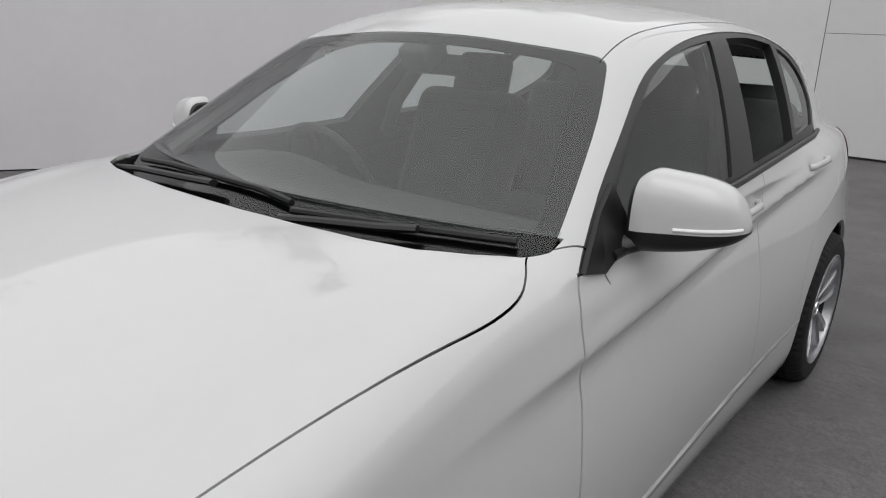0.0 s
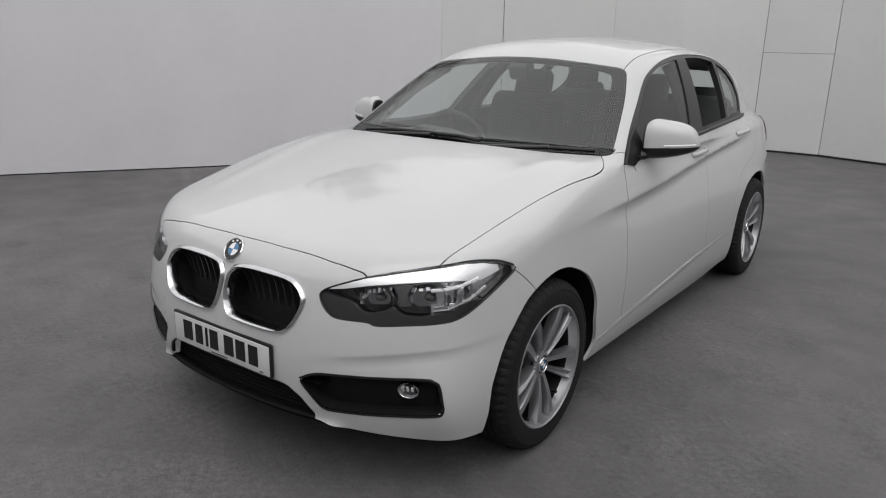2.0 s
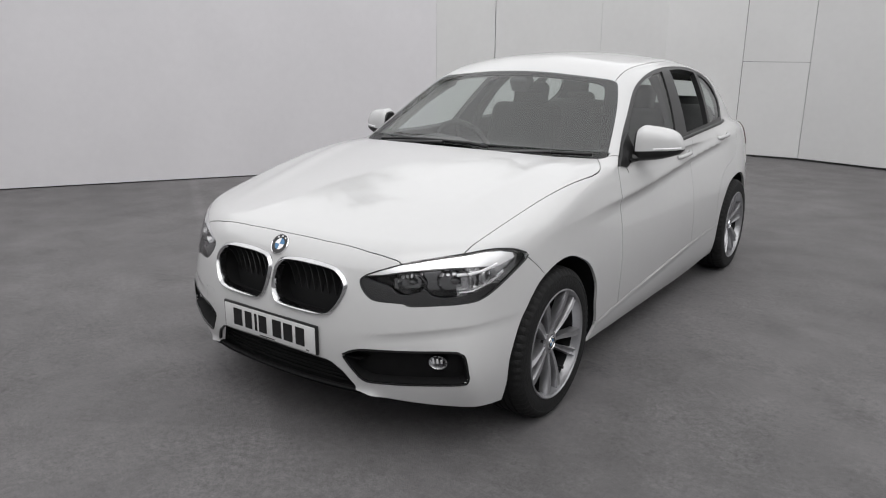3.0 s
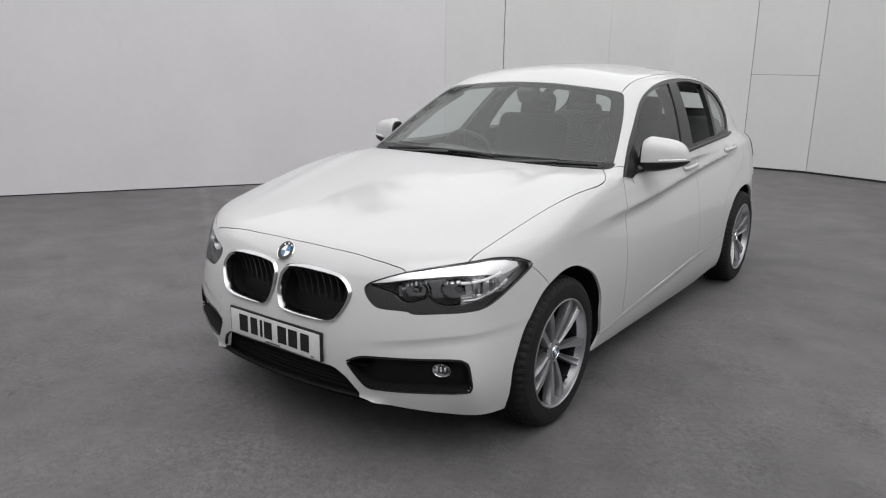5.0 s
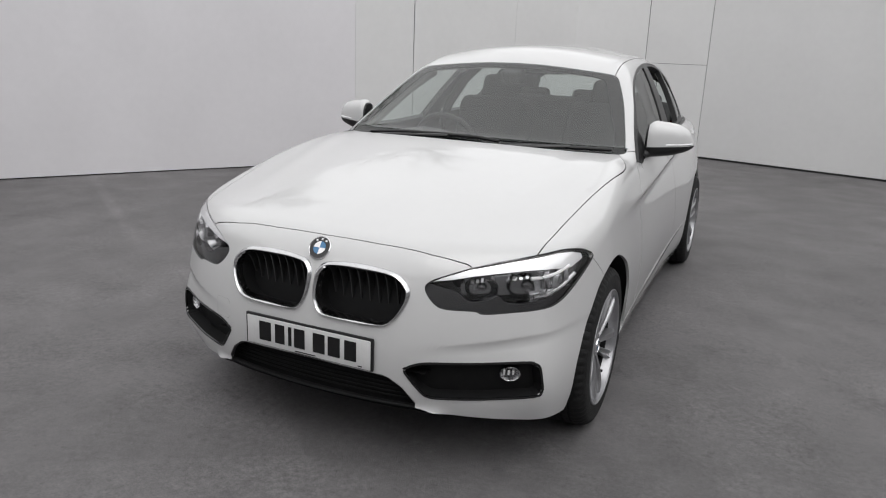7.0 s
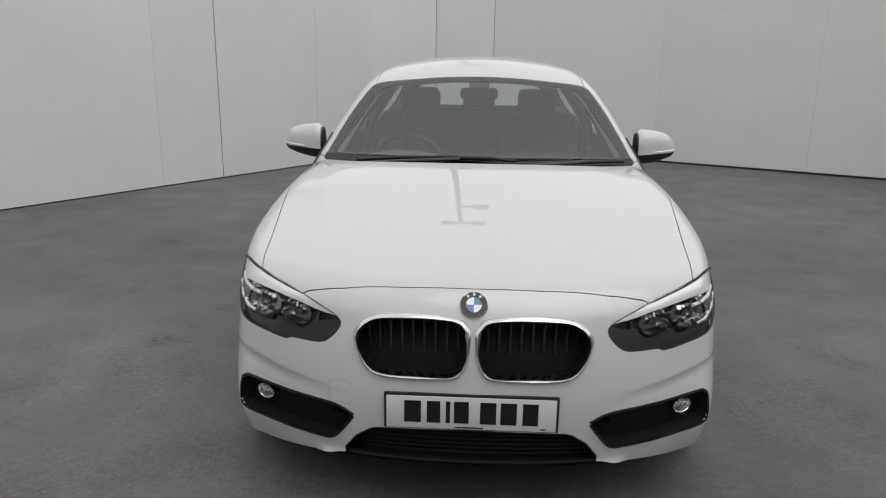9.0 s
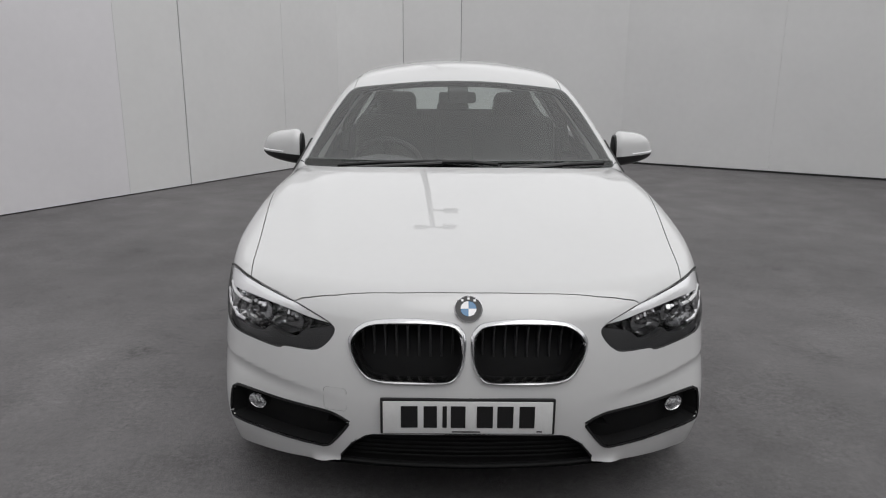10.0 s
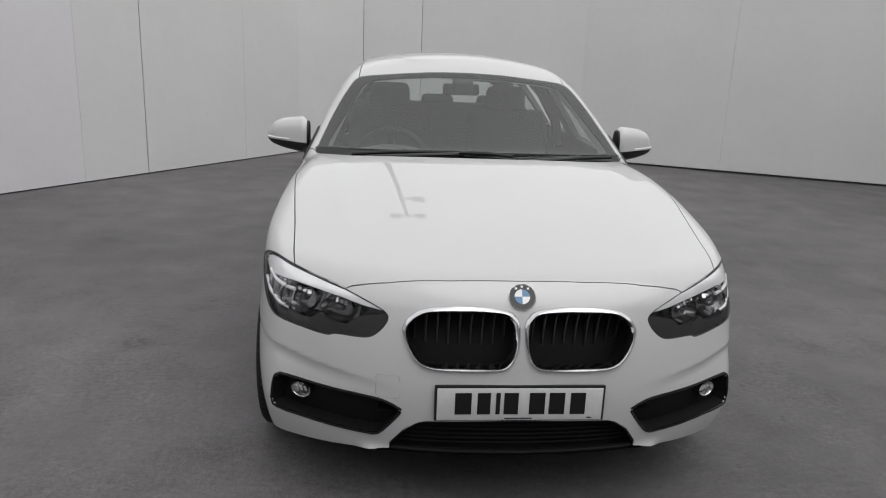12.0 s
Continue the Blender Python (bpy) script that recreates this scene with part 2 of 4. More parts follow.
def wall_panel(a, b, z0, z1, gap_a, gap_b, parent, mat):
    """One sheet of the wall between two plan points, its inner face to the car."""
    way = (b - a).normalized()
    a, b = a + way * gap_a, b - way * gap_b
    m = Matrix.Translation((*((a + b) / 2), (z0 + z1) / 2)) @ Matrix.Rotation(math.atan2(way.y, way.x), 4, "Z")
    bm = box(bmesh.new(), (b - a).length, 0.03, z1 - z0, m @ Matrix.Translation((0, 0.015, 0)), 0.0015, 1)
    return part("panel", bm, mat, parent, smooth=False)


for i, a in enumerate(CORNERS):
    b = CORNERS[(i + 1) % len(CORNERS)]
    way = b - a
    # walls past 7 are unseen, added taller and greyer to hold back front light
    tall = 4.5 if i > 7 else WALL_H
    bm = box(bmesh.new(), way.length + 0.06, WALL_T, tall, Matrix.Translation((*((a + b) / 2), tall / 2)) @ Matrix.Rotation(math.atan2(way.y, way.x), 4, "Z") @ Matrix.Translation((0, 0.032 + WALL_T / 2, 0)))
    wall = tagged(part("wall_%d" % (i + 1), bm, JOINT, smooth=False), "unseen grey wall added behind the camera to dim the front light" if i > 7 else "white smooth panelled booth wall with dark joints", "wall", kind="structure")
    cuts = [(0.0, 0.003 if i in (4, 5) else -0.02), *SEAMS.get(i, ()), (1.0, 0.003 if i in (3, 4) else -0.02)]
    for (c, gc), (d, gd) in zip(cuts[:-1], cuts[1:]):
        sheet = UNSEEN_GREY if i > 7 else WALL_GREY if i > 2 or (i == 2 and c > 0.3) else WALL_WHITE
        p, q = a.lerp(b, c), a.lerp(b, d)
        if i == 4:
            wall_panel(p, q, 0.03, 1.357, gc, gd, wall, sheet)
            wall_panel(p, q, 1.362, tall, gc, gd, wall, sheet)
        else:
            wall_panel(p, q, 0.012 if i < 3 else 0.03, tall, gc, gd, wall, sheet)

# the car's outer form: front at y = 0, tail at y = 4.33, wheels on z = 0
def spline(pts):
    """A natural cubic through (u, v) points."""
    u, v = np.array(pts, float).T
    n, h = len(u), np.diff(u)
    a, b = np.zeros((n, n)), np.zeros(n)
    a[0, 0] = a[-1, -1] = 1
    for i in range(1, n - 1):
        a[i, i - 1:i + 2] = h[i - 1], 2 * (h[i - 1] + h[i]), h[i]
        b[i] = 3 * ((v[i + 1] - v[i]) / h[i] - (v[i] - v[i - 1]) / h[i - 1])
    c = np.linalg.solve(a, b)
    def at(q):
        q = np.clip(q, u[0] - 0.3, u[-1] + 0.3)
        i = np.clip(np.searchsorted(u, q) - 1, 0, n - 2)
        s = q - u[i]
        slope = (v[i + 1] - v[i]) / h[i] - h[i] * (2 * c[i] + c[i + 1]) / 3
        bend = (c[i + 1] - c[i]) / (3 * h[i])
        s = np.clip(s, -0.3, 2)
        return v[i] + slope * s + c[i] * s**2 + bend * s**3
    return at


def smax(a, b, k):
    return np.maximum(a, b) + np.maximum(k - np.abs(a - b), 0) ** 2 / (4 * k)


def bump(q, middle, width):
    return np.exp(-((q - middle) / width) ** 2)


deck_mid = spline([(0, 0.726), (0.15, 0.787), (0.4, 0.861), (0.8, 0.948), (1.2, 1.010), (1.5, 1.022), (2.5, 1.012), (3.6, 1.04), (4.33, 0.98)])
deck_drop = spline([(0, 0.034), (0.3, 0.054), (0.8, 0.041), (1.3, 0.033), (2, 0.039), (3, 0.023), (4.33, 0.026)])
half_width = spline([(0, 0.815), (0.4, 0.862), (0.8, 0.879), (1.3, 0.868), (2, 0.857), (2.8, 0.865), (3.4, 0.878), (3.9, 0.822), (4.33, 0.730)])
side_form = spline([(0.15, -0.054), (0.22, -0.028), (0.32, -0.010), (0.45, -0.000), (0.6, -0.004), (0.75, -0.026), (0.85, -0.044), (0.95, -0.076), (1.1, -0.159)])
nose_plan = spline([(0, -0.008), (0.2, 0.0), (0.37, 0.023), (0.5, 0.063), (0.62, 0.124), (0.72, 0.199), (0.8, 0.305), (0.86, 0.49)])
nose_side = spline([(0.1, 0.125), (0.2, 0.078), (0.28, 0.048), (0.36, 0.033), (0.45, 0.029), (0.55, 0.042), (0.65, 0.068), (0.75, 0.108), (0.9, 0.19)])
roof_mid = spline([(1.5, 1.248), (1.9, 1.396), (2.2, 1.449), (2.6, 1.471), (3, 1.468), (3.5, 1.419), (3.9, 1.340), (4.1, 1.275)])
belt_width = spline([(1.2, 0.779), (1.6, 0.790), (2.4, 0.801), (3, 0.784), (3.5, 0.742), (4, 0.660), (4.3, 0.590)])


crease_line = spline([(0.4, 0.770), (1.19, 0.798), (1.5, 0.803), (1.85, 0.818), (2.1, 0.834), (2.35, 0.854), (2.75, 0.885), (3.14, 0.912), (4.33, 0.96)])


def ledge_line(y):
    return 0.279 + 0.063 * (y - 1.176)


def form(x, y, z):
    """Below zero inside the body, above zero outside."""
    x = np.abs(x)
    top = z - (deck_mid(y) - deck_drop(y) * (x / 0.7) ** 2.6) - 0.006 * bump(x, 0.46 + 0.13 * y, 0.06) / (1 + np.exp(-(y - 0.45) / 0.08)) / (1 + np.exp((y - 1.2) / 0.05))
    side = x - half_width(y) - side_form(z) - 0.010 * bump(y, 0.35, 0.25) * bump(z, 0.38, 0.2)
    # the long crease, and the hollow below it
    crease = z - crease_line(y)
    cut = np.clip(0.1 - crease / 0.040, 0, 1)
    hollow = (1 - (1 - cut) ** 2) * np.exp(np.minimum(crease + 0.05, 0) / 0.10)
    side = side + 0.017 * hollow / (1 + np.exp(-(y - 1.42) / 0.14)) / (1 + np.exp((y - 3.22) / 0.07)) - 0.004 * bump(crease, 0.012, 0.03) / (1 + np.exp(-(y - 1.25) / 0.1))
    side = side + 0.014 * bump(y, 2.40, 0.065) * bump(z, 0.902, 0.026) + 0.014 * bump(y, 3.16, 0.065) * bump(z, 0.942, 0.026)
    lean = (nose_plan(np.minimum(x, 0.9) + 0.01) - nose_plan(np.minimum(x, 0.9) - 0.01)) / 0.02
    front = nose_plan(np.minimum(x, 0.9)) + nose_side(z) - y - 0.045 * bump(x, 0.82, 0.13) * bump(z, 0.33, 0.14)
    fold = z - 0.424 - 0.135 * x
    cut = np.clip(-fold / 0.030, 0, 1)
    front = front + 0.0098 * (1 - (1 - cut) ** 2) * np.exp(np.minimum(fold + 0.035, 0) / 0.05) / (1 + np.exp(-(x - 0.50) / 0.05))
    front = front / np.sqrt(1 + lean**2)
    rear = y - (4.33 - 0.25 * (x / 0.85) ** 4 - 0.3 * np.maximum(z - 0.75, 0) ** 2)
    low = smax(smax(top, side, 0.08), front, 0.06)
    low = smax(low, rear, 0.1)
    # the sill stands a little proud below a straight ledge
    ledge = z - ledge_line(y)
    out = x - half_width(y) - side_form(ledge_line(y)) - 0.002 - 0.004 * bump(y, 2.1, 0.6)
    sill = smax(out - 0.28 * ledge, 0.8 * ledge + 0.6 * out, 0.005)
    sill = np.maximum(np.maximum(sill, 0.95 - y), y - 3.3)
    low = np.minimum(low, sill)
    screen = (1.467 - 0.32 * (0.5155 - x**2) + 1.705 * (z - 0.987) - y) * 0.506
    cab_side = (x - belt_width(y) + 0.40 * np.abs(z - 0.95) + 0.35 * np.maximum(z - 0.95, 0) ** 2) * 0.9
    roof = z - roof_mid(y) + 0.215 * x**2
    back = (y - 4.27 + 0.9 * (z - 0.98) + 0.35 * x**2) * 0.74
    cab = smax(smax(screen, cab_side, 0.05), smax(roof, back, 0.04), 0.06)
    return -smax(-low, -cab, 0.025)



def table(f, lo, hi):
    """The same curve, read from a fine table."""
    q = np.arange(lo, hi, 0.001)
    v = f(q)
    return lambda s: np.interp(s, q, v)


deck_mid, deck_drop, half_width = (table(f, -0.2, 4.6) for f in (deck_mid, deck_drop, half_width))
side_form, nose_side = (table(f, 0.0, 1.6) for f in (side_form, nose_side))
crease_line = table(crease_line, -0.2, 4.6)
nose_plan, roof_mid, belt_width = table(nose_plan, 0, 1.0), table(roof_mid, 1.2, 4.5), table(belt_width, 1.0, 4.6)


def normals(p):
    e = 0.003
    g = np.stack([form(*(p + e * d).T) - form(*(p - e * d).T) for d in np.eye(3)], 1)
    return g / np.linalg.norm(g, axis=1, keepdims=True)


def body_grid(rise=185):
    """Half of the outer skin, as rows of points from the sill to the middle of the top."""
    ways = [(0, 0.62, a) for a in np.linspace(0, 90, 66)] + [(0, y, 90) for y in np.linspace(0.62, 3.75, 200)[1:]] + [(0, 3.75, a) for a in np.linspace(90, 180, 22)[1:]]
    up = np.radians(np.linspace(-32, 90, 260))
    rows = []
    o = np.array([(x, y) for x, y, _ in ways])
    a = np.radians([w[2] for w in ways])
    flat = np.stack([np.sin(a), -np.cos(a)], 1)
    d = np.concatenate([flat[:, None, :] * np.cos(up)[None, :, None], np.broadcast_to(np.sin(up)[None, :, None], (len(a), len(up), 1))], 2)
    c = np.concatenate([o, np.full((len(o), 1), 0.45)], 1)[:, None, :]
    r = np.full(d.shape[:2], 1.7)
    for _ in range(45):
        p = c + d * r[..., None]
        r -= 0.75 * form(p[..., 0], p[..., 1], p[..., 2])
    p = c + d * r[..., None]
    for row in p:
        s = np.concatenate([[0], np.cumsum(np.linalg.norm(np.diff(row, axis=0), axis=1))])
        q = np.linspace(0, s[-1], rise)
        rows.append(np.stack([np.interp(q, s, row[:, k]) for k in range(3)], 1))
    p = np.array(rows)
    for _ in range(3):
        f = p.reshape(-1, 3)
        f = f - normals(f) * form(*f.T)[:, None] * 0.9
        f[:, 0] = np.maximum(f[:, 0], 0)
        p = f.reshape(p.shape)
    p[:, -1, 0] = 0
    p[0, :, 0] = p[-1, :, 0] = 0
    return p


def inside(u, v, poly):
    hit = False
    for (a, b), (c, d) in zip(poly, poly[1:] + poly[:1]):
        if (b > v) != (d > v) and u < (c - a) * (v - b) / (d - b) + a:
            hit = not hit
    return hit


def knife(bm, poly, i, j, zone, mark):
    """Cuts the skin along a closed outline seen along one axis, and marks what lies inside it."""
    k = 3 - i - j
    tag = bm.faces.layers.int["tag"]
    lo = [min(p[q] for p in poly) - 0.03 for q in (0, 1)]
    hi = [max(p[q] for p in poly) + 0.03 for q in (0, 1)]
    near = set()
    for f in bm.faces:
        c = f.calc_center_median()
        if lo[0] < c[i] < hi[0] and lo[1] < c[j] < hi[1] and zone(c):
            near.add(f)
    for a, b in zip(poly, poly[1:] + poly[:1]):
        box_lo = [min(a[q], b[q]) - 1e-4 for q in (0, 1)]
        box_hi = [max(a[q], b[q]) + 1e-4 for q in (0, 1)]
        some = []
        for f in near:
            us, vs = [w.co[i] for w in f.verts], [w.co[j] for w in f.verts]
            if max(us) > box_lo[0] and min(us) < box_hi[0] and max(vs) > box_lo[1] and min(vs) < box_hi[1]:
                some.append(f)
        if not some:
            continue
        no, co = Vector((0, 0, 0)), Vector((0, 0, 0))
        no[i], no[j] = b[1] - a[1], a[0] - b[0]
        co[i], co[j] = a
        if no.length < 1e-9:
            continue
        geom = list({v for f in some for v in f.verts}) + list({e for f in some for e in f.edges}) + some
        got = bmesh.ops.bisect_plane(bm, geom=geom, plane_co=co, plane_no=no.normalized(), dist=1e-5)
        near |= {g for g in got["geom"] if isinstance(g, bmesh.types.BMFace)}
    for f in near:
        if f.is_valid:
            c = f.calc_center_median()
            if inside(c[i], c[j], poly) and (mark not in (BROW, BEZEL) or f[tag] == LAMP):
                f[tag] = mark


def strip(line, width):
    """The outline of a narrow band along a line."""
    p = [Vector(q) for q in line]
    left, right = [], []
    for n, q in enumerate(p):
        t = (p[min(n + 1, len(p) - 1)] - p[max(n - 1, 0)]).normalized()
        s = Vector((-t.y, t.x)) * width / 2
        left.append(tuple(q + s))
        right.append(tuple(q - s))
    return left + right[::-1]


def smooth_line(pts, closed=False, steps=4):
    """Rounds a line or an outline by a curve through its points."""
    n, out = len(pts), []
    for k in range(n if closed else n - 1):
        p0, p1, p2, p3 = (np.array(pts[(k + s) % n] if closed else pts[min(max(k + s, 0), n - 1)], float) for s in (-1, 0, 1, 2))
        for s in range(steps):
            t = s / steps
            out.append(tuple(0.5 * (2 * p1 + (p2 - p0) * t + (2 * p0 - 5 * p1 + 4 * p2 - p3) * t**2 + (3 * p1 - p0 - 3 * p2 + p3) * t**3)))
    return out if closed else out + [tuple(pts[-1])]


GAP, GRILLE, LAMP, FOG, LOWER, GLASS, FRIT, FRAME, FRONT_PANE, REAR_OPEN, QUARTER, COWL, ARCH, BROW, TAIL, BACK, BEZEL = range(1, 18)
LAMP_LINE = smooth_line([(0.402, 0.671), (0.414, 0.688), (0.445, 0.704), (0.533, 0.737), (0.628, 0.757), (0.705, 0.770), (0.760, 0.780), (0.793, 0.776), (0.815, 0.764), (0.833, 0.738), (0.826, 0.700), (0.808, 0.655), (0.785, 0.622), (0.752, 0.606), (0.690, 0.600), (0.590, 0.594), (0.564, 0.603), (0.476, 0.605), (0.442, 0.618), (0.414, 0.645)], True, 3)
BROW_LINE = [(0.425, 0.690), (0.455, 0.704), (0.533, 0.733), (0.628, 0.753), (0.705, 0.766), (0.760, 0.776), (0.790, 0.772), (0.812, 0.759), (0.818, 0.742), (0.80, 0.724), (0.76, 0.731), (0.70, 0.730), (0.63, 0.724), (0.55, 0.713), (0.48, 0.698)]
BEZEL_LINE = smooth_line([(0.38, 0.690), (0.44, 0.676), (0.50, 0.662), (0.53, 0.640), (0.56, 0.632), (0.60, 0.640), (0.625, 0.652), (0.65, 0.632), (0.69, 0.624), (0.73, 0.630), (0.765, 0.640), (0.80, 0.664)], False, 3) + [(0.85, 0.66), (0.85, 0.56), (0.38, 0.56)]
GRILLE_LINE = smooth_line([(0.012, 0.657), (0.022, 0.682), (0.053, 0.702), (0.155, 0.709), (0.275, 0.703), (0.320, 0.688), (0.347, 0.664), (0.356, 0.640), (0.348, 0.605), (0.324, 0.563), (0.290, 0.538), (0.218, 0.530), (0.090, 0.533), (0.040, 0.545), (0.015, 0.592)], True, 3)
FOG_LINE = [(0.362, 0.386), (0.373, 0.401), (0.393, 0.412), (0.437, 0.424), (0.555, 0.430), (0.720, 0.434), (0.750, 0.428), (0.766, 0.410), (0.776, 0.345), (0.773, 0.322), (0.755, 0.312), (0.62, 0.302), (0.46, 0.296), (0.44, 0.299), (0.418, 0.311)]
LOWER_LINE = [(-0.01, 0.371), (0.285, 0.361), (0.310, 0.354), (0.354, 0.323), (0.393, 0.270), (0.393, 0.200), (-0.01, 0.200)]
UNDER_FRONT = [(-0.01, 0.250), (0.393, 0.250), (0.41, 0.248), (0.46, 0.238), (0.508, 0.230), (0.6, 0.220), (0.655, 0.213), (0.756, 0.203), (0.812, 0.192), (0.95, 0.188), (0.95, -0.6), (-0.01, -0.6)]
UNDER_SIDE = [(0.3, 0.188), (1.1, 0.208), (1.45, 0.184), (1.95, 0.160), (2.45, 0.146), (2.7, 0.153), (2.95, 0.187), (4.5, 0.199), (4.5, -0.6), (0.3, -0.6)]
BACK_LINE = [(-0.01, 1.305), (0.44, 1.290), (0.49, 1.26), (0.57, 1.06), (0.56, 1.03), (-0.01, 1.03)]
GLASS_LINE = [(-0.01, 1.362)] + smooth_line([(0.0, 1.362), (0.12, 1.360), (0.23, 1.354), (0.40, 1.339), (0.50, 1.328), (0.545, 1.318), (0.578, 1.292), (0.637, 1.200), (0.690, 1.090), (0.722, 1.015), (0.732, 0.98)], False, 3) + [(0.732, 0.95), (-0.01, 0.95)]
FRIT_LINE = [(-0.01, 1.342)] + smooth_line([(0.0, 1.342), (0.12, 1.340), (0.219, 1.335), (0.38, 1.322), (0.48, 1.307), (0.525, 1.280), (0.580, 1.185), (0.640, 1.09), (0.672, 1.035), (0.672, 1.010), (0.64, 0.998), (0.5, 0.985)], False, 3) + [(-0.01, 0.98)]
FRAME_LINE = smooth_line([(1.480, 0.947), (1.648, 1.069), (1.81, 1.167), (1.99, 1.265), (2.15, 1.316), (2.385, 1.359), (2.67, 1.382), (3.0, 1.383), (3.33, 1.362), (3.58, 1.307), (3.685, 1.235), (3.665, 1.13), (3.50, 1.036)], False, 3) + [(3.47, 1.026), (3.35, 1.022), (2.8, 1.012), (2.43, 1.0), (2.0, 0.983)]
PANE_LINE = smooth_line([(1.63, 1.005), (1.76, 1.100), (1.93, 1.206), (2.12, 1.290), (2.36, 1.340), (2.605, 1.362)], False, 3) + [(2.47, 1.17), (2.355, 1.012), (2.0, 0.998)]
REAR_LINE = smooth_line([(2.765, 1.367), (3.02, 1.368), (3.30, 1.344)], False, 3) + [(3.18, 1.18), (3.06, 1.035), (2.555, 1.022), (2.65, 1.18)]
QUARTER_LINE = smooth_line([(3.37, 1.331), (3.53, 1.290), (3.635, 1.215), (3.62, 1.13), (3.47, 1.048)], False, 3) + [(3.12, 1.038), (3.24, 1.18)]
HOOD_FRONT = [(-0.01, 0.144), (0.209, 0.147), (0.401, 0.160), (0.485, 0.174), (0.515, 0.181), (0.532, 0.182), (0.545, 0.172), (0.552, 0.158)]
HOOD_SIDE = smooth_line([(0.694, 0.27), (0.703, 0.32), (0.714, 0.40), (0.727, 0.55), (0.746, 0.73), (0.769, 0.95), (0.782, 1.15), (0.781, 1.25), (0.770, 1.32), (0.746, 1.37), (0.716, 1.415), (0.706, 1.440)], False, 3)
COWL_LINE = [(-0.01, 1.205), (0.14, 1.207), (0.31, 1.222), (0.45, 1.248), (0.558, 1.285), (0.64, 1.345), (0.705, 1.412), (0.733, 1.47), (0.735, 1.515), (0.72, 1.505), (0.6, 1.452), (0.5, 1.417), (0.4, 1.388), (0.3, 1.366), (0.2, 1.350), (0.1, 1.340), (-0.01, 1.337)]
HOOD_REAR = [(-0.01, 0.9), (0.9, 0.9), (0.9, 1.45), (0.733, 1.47), (0.705, 1.412), (0.64, 1.345), (0.558, 1.285), (0.45, 1.248), (0.31, 1.222), (0.14, 1.207), (-0.01, 1.205)]
DOOR_FRONT = smooth_line([(1.49, 0.955), (1.468, 0.89), (1.458, 0.82), (1.452, 0.72), (1.435, 0.62), (1.425, 0.5), (1.428, 0.36), (1.445, 0.300)], False, 3)
DOOR_MIDDLE = smooth_line([(2.605, 1.03), (2.60, 1.0), (2.57, 0.85), (2.545, 0.65), (2.54, 0.45), (2.55, 0.366)], False, 3)
DOOR_REAR = smooth_line([(3.60, 1.11), (3.585, 1.02), (3.54, 0.92), (3.40, 0.80), (3.15, 0.73), (3.01, 0.60), (2.985, 0.45), (2.97, 0.394)], False, 3)
SILL_LINE = [(0.9, ledge_line(0.9) + 0.0085), (2.0, ledge_line(2.0) + 0.0085), (3.3, ledge_line(3.3) + 0.0085)]
LEDGE_EDGE = [(0.9, ledge_line(0.9) + 0.001), (3.3, ledge_line(3.3) + 0.001)]
FRONT_ARCH = smooth_line([(0.431, 0.186), (0.434, 0.262), (0.432, 0.343), (0.446, 0.40), (0.494, 0.496), (0.586, 0.602), (0.66, 0.645), (0.745, 0.670), (0.83, 0.674), (0.92, 0.655), (1.04, 0.596), (1.11, 0.51), (1.133, 0.45), (1.140, 0.39), (1.165, 0.324), (1.172, 0.27), (1.125, 0.20)], False, 3) + [(1.09, 0.10), (0.431, 0.10)]
REAR_ARCH = smooth_line([(3.06, 0.17), (3.052, 0.30), (3.045, 0.40), (3.077, 0.51), (3.19, 0.614), (3.30, 0.657), (3.41, 0.673), (3.5, 0.674), (3.6, 0.661), (3.70, 0.62), (3.80, 0.53), (3.84, 0.42), (3.85, 0.3)], False, 3) + [(3.85, 0.1), (3.07, 0.10)]
FENDER_TOP = [(0.705, 1.435), (0.717, 1.452), (0.74, 1.494), (0.758, 1.527), (0.80, 1.60)]
WING_FRONT = [(0.522, 0.744), (0.56, 0.726), (0.596, 0.696), (0.62, 0.675), (0.651, 0.643), (0.668, 0.622)]
TAIL_LINE = [(4.09, 0.83), (4.10, 0.94), (4.12, 0.965), (4.5, 0.965), (4.5, 0.80), (4.12, 0.80)]
ROOF_SIDE = [(0.546, 1.956), (0.545, 1.98), (0.535, 2.15), (0.51, 2.6), (0.485, 3.2), (0.46, 3.85), (0.445, 3.98)]


